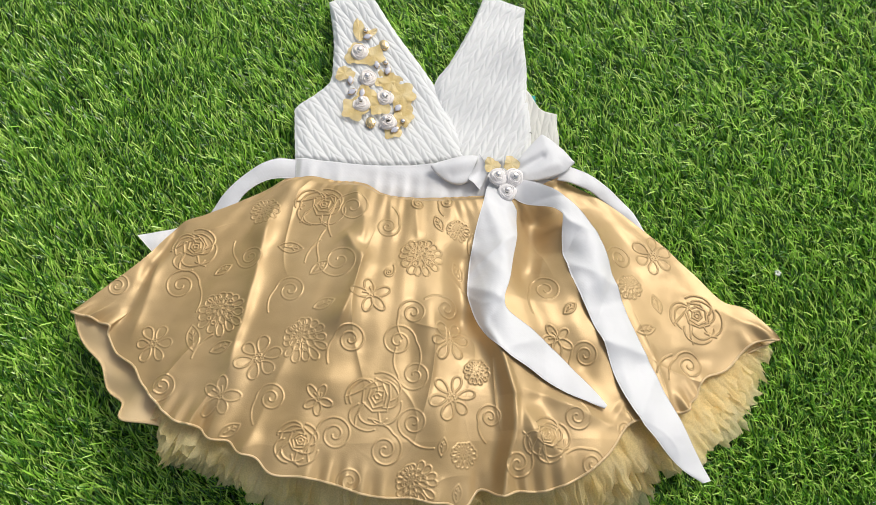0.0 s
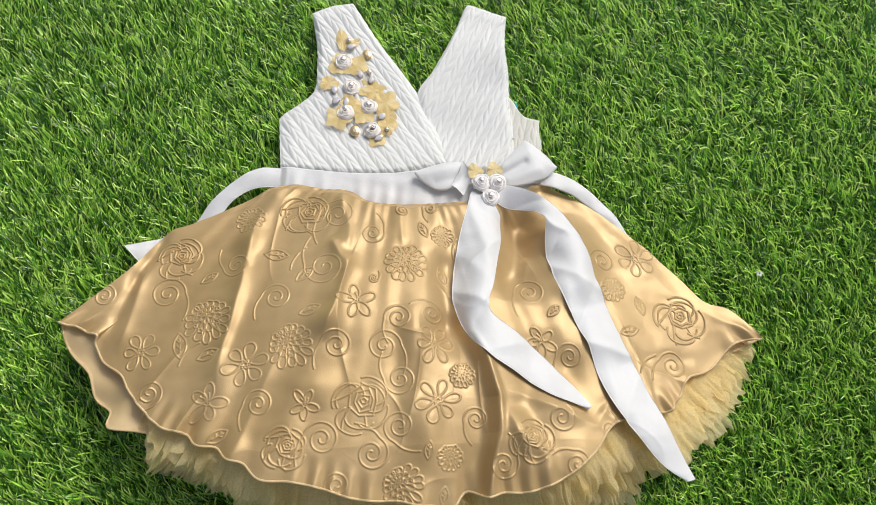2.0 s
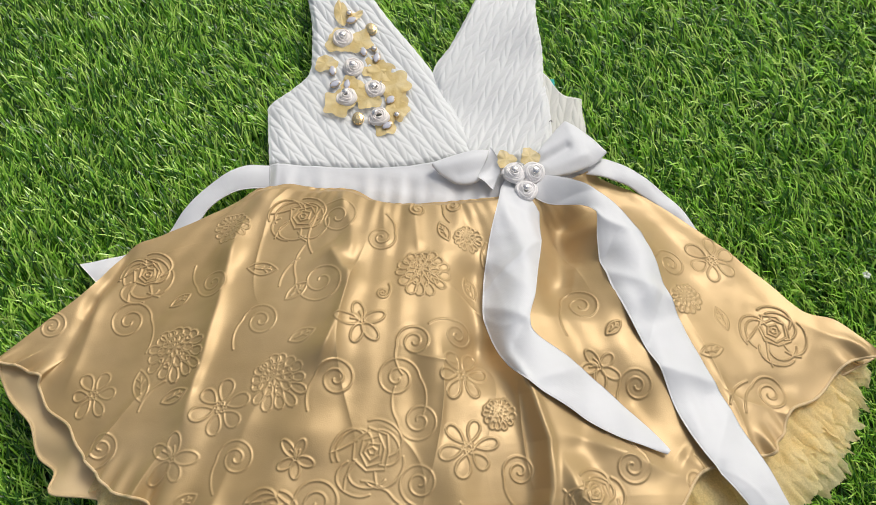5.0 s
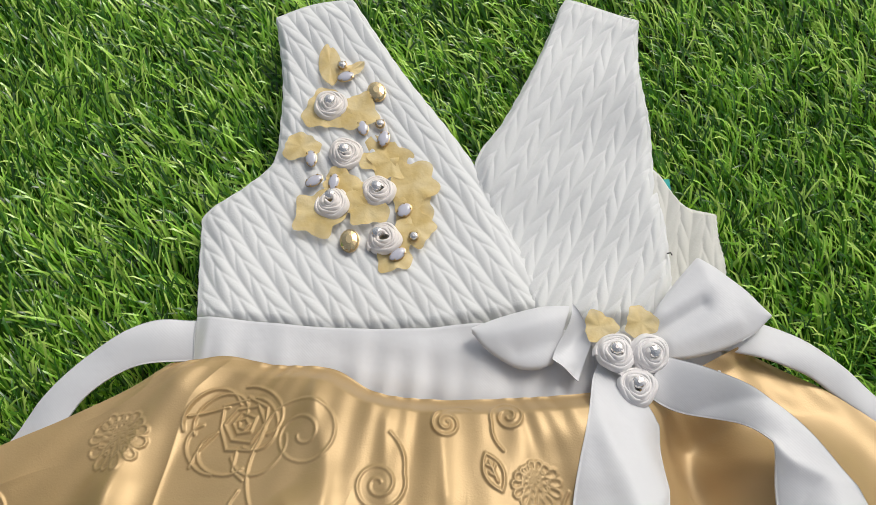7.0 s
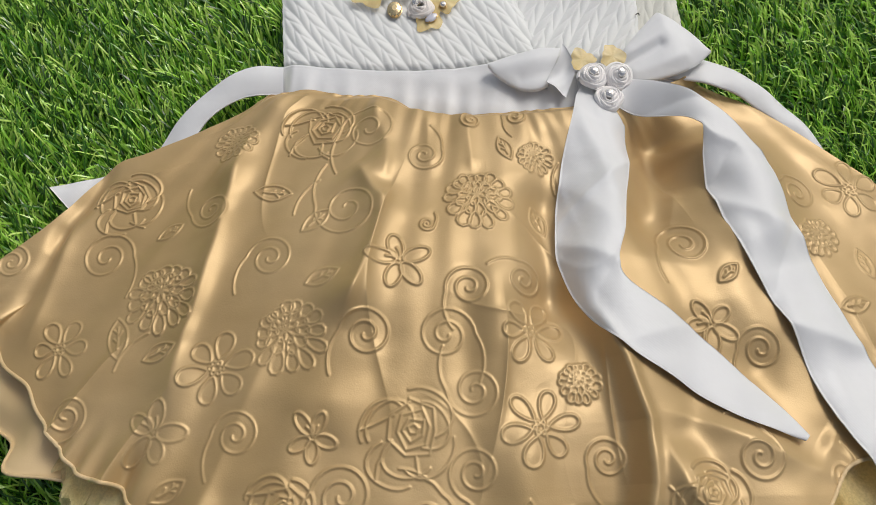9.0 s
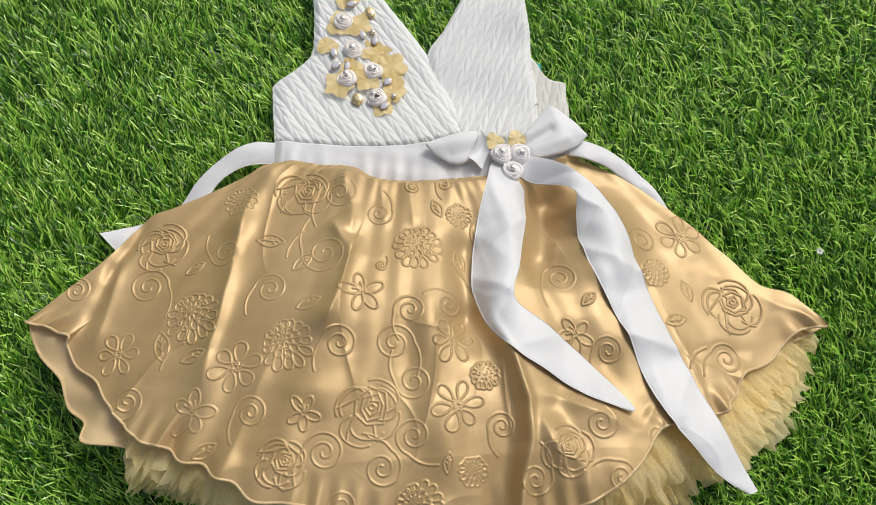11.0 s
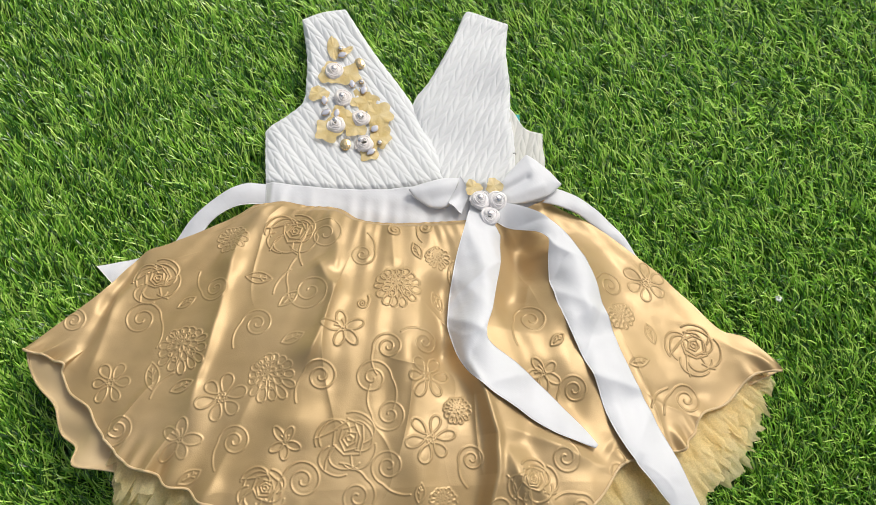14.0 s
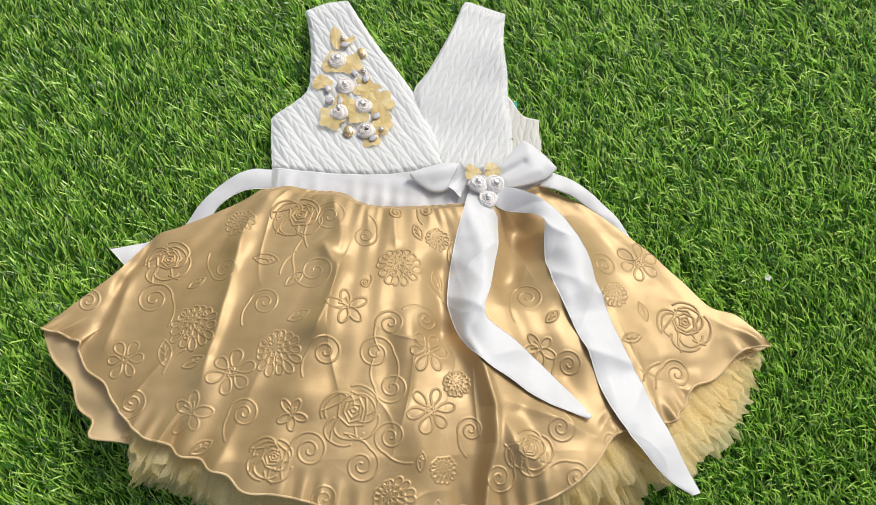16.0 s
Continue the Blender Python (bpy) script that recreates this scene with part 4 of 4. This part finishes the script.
# ---- rosettes and stones
def rosette_mesh(radius, turns, seed):
    r = np.random.RandomState(seed)
    n = int(turns * 40)
    t = np.linspace(0, 1, n)
    a = 2 * np.pi * turns * t + r.uniform(0, 6)
    rad = radius * (0.20 + 0.80 * t**0.85) * (1 + 0.05 * np.sin(3 * a + r.uniform(0, 6)) + 0.03 * np.sin(5.3 * a))
    top = 0.0062 - 0.0042 * t + 0.0006 * np.sin(2.3 * a)
    rows = []
    for dr, dz in ((-0.0009, -0.0022), (-0.0004, -0.0002), (0.0001, 0.0004), (0.0008, -0.0001), (0.0016, -0.0012), (0.0019, -0.0032)):
        rows.append(np.stack([(rad + dr * radius / 0.0088) * np.cos(a), (rad + dr * radius / 0.0088) * np.sin(a), np.maximum(top + dz, -0.0004)], 1))
    return sheet("rosette", np.stack(rows))


def round_stone(name, radius, deep, sides=8, rx=1.0, ry=1.0, table=0.55):
    """A faceted cut stone with a table, a crown and a girdle."""
    bm = bmesh.new()
    rings = []
    for f, h, turn in ((table, deep, 0.0), (0.82, deep * 0.72, 0.5), (1.0, deep * 0.25, 0.0), (0.9, -deep * 0.3, 0.5)):
        rings.append([bm.verts.new((radius * rx * f * math.cos(2 * math.pi * (k + turn) / sides), radius * ry * f * math.sin(2 * math.pi * (k + turn) / sides), h)) for k in range(sides)])
    bm.faces.new(rings[0])
    for i, (a, b) in enumerate(zip(rings, rings[1:])):
        for k in range(sides):
            j = (k + 1) % sides
            if i % 2 == 0:
                bm.faces.new((a[k], b[k], a[j])), bm.faces.new((a[j], b[k], b[j]))
            else:
                bm.faces.new((a[k], b[k], b[j])), bm.faces.new((a[k], b[j], a[j]))
    bm.faces.new(rings[-1][::-1])
    bmesh.ops.recalc_face_normals(bm, faces=bm.faces)
    return bm


def setting(radius, rx=1.0, ry=1.0, prongs=4, high=0.0016):
    """A claw setting: a ring and small prongs."""
    bm = bmesh.new()
    n = 20
    ring = []
    for k in range(n):
        a = 2 * math.pi * k / n
        c, s = math.cos(a), math.sin(a)
        ring.append([bm.verts.new((radius * rx * f * c, radius * ry * f * s, h)) for f, h in ((0.9, -0.0008), (1.14, -0.0008), (1.14, 0.0004), (0.98, 0.0006))])
    for k in range(n):
        a, b = ring[k], ring[(k + 1) % n]
        for j in range(4):
            bm.faces.new((a[j], b[j], b[(j + 1) % 4], a[(j + 1) % 4]))
    for k in range(prongs):
        a = 2 * math.pi * (k + 0.5) / prongs
        m = Matrix.Translation((radius * rx * 1.0 * math.cos(a), radius * ry * 1.0 * math.sin(a), high * 0.5))
        bmesh.ops.create_uvsphere(bm, u_segments=6, v_segments=4, radius=0.0005, matrix=m @ Matrix.Diagonal((1, 1, 1.8, 1)))
    bmesh.ops.recalc_face_normals(bm, faces=bm.faces)
    return bm


def opal_mesh(rx, ry, deep, power=2.6):
    bm = bmesh.new()
    rings = []
    n = 16
    for f, h in ((0.35, 1.0), (0.7, 0.82), (0.95, 0.4), (1.0, 0.0)):
        ring = []
        for k in range(n):
            a = 2 * math.pi * k / n
            c, s = math.cos(a), math.sin(a)
            q = (abs(c) ** power + abs(s) ** power) ** (-1 / power)
            ring.append(bm.verts.new((rx * f * q * c, ry * f * q * s, deep * h)))
        rings.append(ring)
    bm.faces.new(rings[0])
    for a, b in zip(rings, rings[1:]):
        for k in range(n):
            bm.faces.new((a[k], b[k], b[(k + 1) % n], a[(k + 1) % n]))
    bmesh.ops.recalc_face_normals(bm, faces=bm.faces)
    for f in bm.faces:
        f.smooth = True
    return bm


def rosette(x, y, z, radius, seed, mat, label, tip=(0, 0), stone=(0, 0), owner=None):
    ob = part("rosette", rosette_mesh(radius, 4.6, seed), mat, owner or dress, label, pose(x, y, z, tip[0], tip[1], seed * 57))
    inv = pose(0, 0, 0, 0, 0, -seed * 57)
    c = inv @ Vector((stone[0], stone[1], 0.0056 - 0.35 * math.hypot(*stone)))
    part("crystal", round_stone("crystal", 0.0032, 0.0021, 8, 1.0, 1.0, 0.28), CRYSTAL, ob, "clear cut crystal", Matrix.Translation(c))
    part("claw", setting(0.0028), SILVER, ob, "silver claw setting", Matrix.Translation(c))
    return ob


def petal_mesh(size, lobes, seed, stretch=1.0):
    """A cut organza leaf with a pointed, wavy outline."""
    r = np.random.RandomState(seed)
    n, m = 48, 6
    a = np.linspace(0, 2 * np.pi, n, endpoint=False)
    p0 = 0.0 if lobes == 2 else r.uniform(0, 3)
    low = 0.5 if lobes == 2 else 0.74
    out = size * (low + (1 - low) * np.abs(np.cos(a * lobes / 2 + p0)) ** 2.2 + 0.04 * np.sin(9 * a + r.uniform(0, 6)) * (lobes > 2))
    ox, oy = out * np.cos(a) * stretch, out * np.sin(a)
    if lobes == 2:
        ox, oy = size * np.cos(a), 0.46 * size * np.sign(np.sin(a)) * np.abs(np.sin(a)) ** 1.35
    v = [np.zeros((1, 3))]
    for j in range(1, m + 1):
        f = j / m
        v.append(np.stack([ox * f, oy * f, 0.0009 * f**2 * np.sin(3 * a + seed) + 0.0004 * f**2 * np.sin(7 * a + 2 * seed)], 1))
    v = np.vstack(v)
    k = np.arange(n)
    t = np.stack([np.zeros(n, int), 1 + k, 1 + (k + 1) % n], 1)
    return mesh_from("petal", v, [quads(m, n, True)[:, ::-1] + 1, t])


for k, (x, y, s, a, lobes, st) in enumerate(PETALS):
    part("organza_petal", petal_mesh(s, lobes, k, st), ORGANZA, dress, "mustard yellow organza petal", pose(x, y, bodice_z(y) + 0.0066 + 0.0004 * (k % 5), 0, 0, a))
for k, (x, y, tx, ty, sx, sy) in enumerate(ROSETTES):
    rosette(x, y, bodice_z(y) + 0.0070, 0.0086, k + 1, RIBBON, "rolled ivory ribbon rosette", (tx, ty), (sx, sy))
for x, y, a in OVALS:
    ob = part("oval_stone", round_stone("oval_stone", 0.0066, 0.0028, 12, 0.8, 1.0, 0.36), TOPAZ, dress, "champagne oval cut stone", pose(x, y, bodice_z(y) + 0.0064, 0, 0, a))
    part("claw", setting(0.0059, 0.8, 1.0, 4), CLAW, ob, "gilt claw setting")
for x, y, a, rx, ry in OPALS:
    ob = part("opal_stone", opal_mesh(1.12 * rx, 1.15 * ry, 0.0013, 1.75), OPALINE, dress, "milky opal glass stone", pose(x, y, bodice_z(y) + 0.0082, 0, 0, a))
    part("claw", setting(1.0, rx * 0.98, ry * 0.98, 4), CLAW, ob, "gilt claw setting")
for x, y in SMALL_STONES:
    ob = part("small_stone", round_stone("small_stone", 0.0025, 0.0020, 8, 1.0, 1.0, 0.3), CRYSTAL, dress, "small champagne cut stone", pose(x, y, bodice_z(y) + 0.0088))
    part("claw", setting(0.0025), CLAW, ob, "gilt claw setting")
for k, (x, y) in enumerate(BOW_ROSETTES):
    rosette(x, y, 0.0385, 0.0088, k + 11, RIBBON_WHITE, "rolled white ribbon rosette", ((4, -4), (6, 14), (-4, 0))[k], (0.0, 0.001), bow)
for k, (x, y, a) in enumerate(BOW_PETALS):
    part("organza_petal", petal_mesh(0.0095, 3, 60 + k), ORGANZA, bow, "mustard yellow organza petal", pose(x, y, 0.036, 0, 0, a))

# ---- small things
loop_path = spline([(x, y, 0.046 - 0.006 * k) for k, (x, y) in enumerate(LOOP_TAG)], 14)
loop_grid = loop_path[:, None] + np.array([-1.0, 0.0, 1.0])[None, :, None] * np.array([0.0022, 0.0030, 0.0])
part("ribbon_loop", sheet("ribbon_loop", loop_grid, 0.0006), PINK, dress, "pinkish satin hanger loop")

tag = sheet("hang_tag", np.dstack([*np.meshgrid(np.linspace(0.0995, 0.1295, 8), np.linspace(0.0548, 0.0831, 8)), np.full((8, 8), 0.0035)]), 0.0006)
tag.materials.append(TEAL)
stub = tube("thread_end", np.array([[0.1178, 0.0319, 0.0150], [0.1188, 0.0313, 0.0175], [0.1199, 0.0305, 0.0160]]), 0.0004, 5)
part("hang_tag", tag, TEAL, dress, "teal card tag tucked behind the armhole")
part("thread_end", stub, THREAD, dress, "loose black thread end")


def speck():
    bm = bmesh.new()
    for k in range(5):
        a = 2 * math.pi * k / 5
        m = Matrix.Translation((0.0022 * math.cos(a), 0.0022 * math.sin(a), 0)) @ Matrix.Diagonal((0.0019, 0.0015, 0.0007, 1))
        bmesh.ops.create_uvsphere(bm, u_segments=7, v_segments=5, radius=1, matrix=m)
    me = bpy.data.meshes.new("fallen_petal")
    bm.to_mesh(me)
    bm.free()
    me.materials.append(SPECK)
    ob = tagged(new("fallen_petal", me), "tiny pale fallen blossom lying on the grass", "blossom")
    ob.matrix_basis = pose(0.384, -0.125, 0.001)


speck()
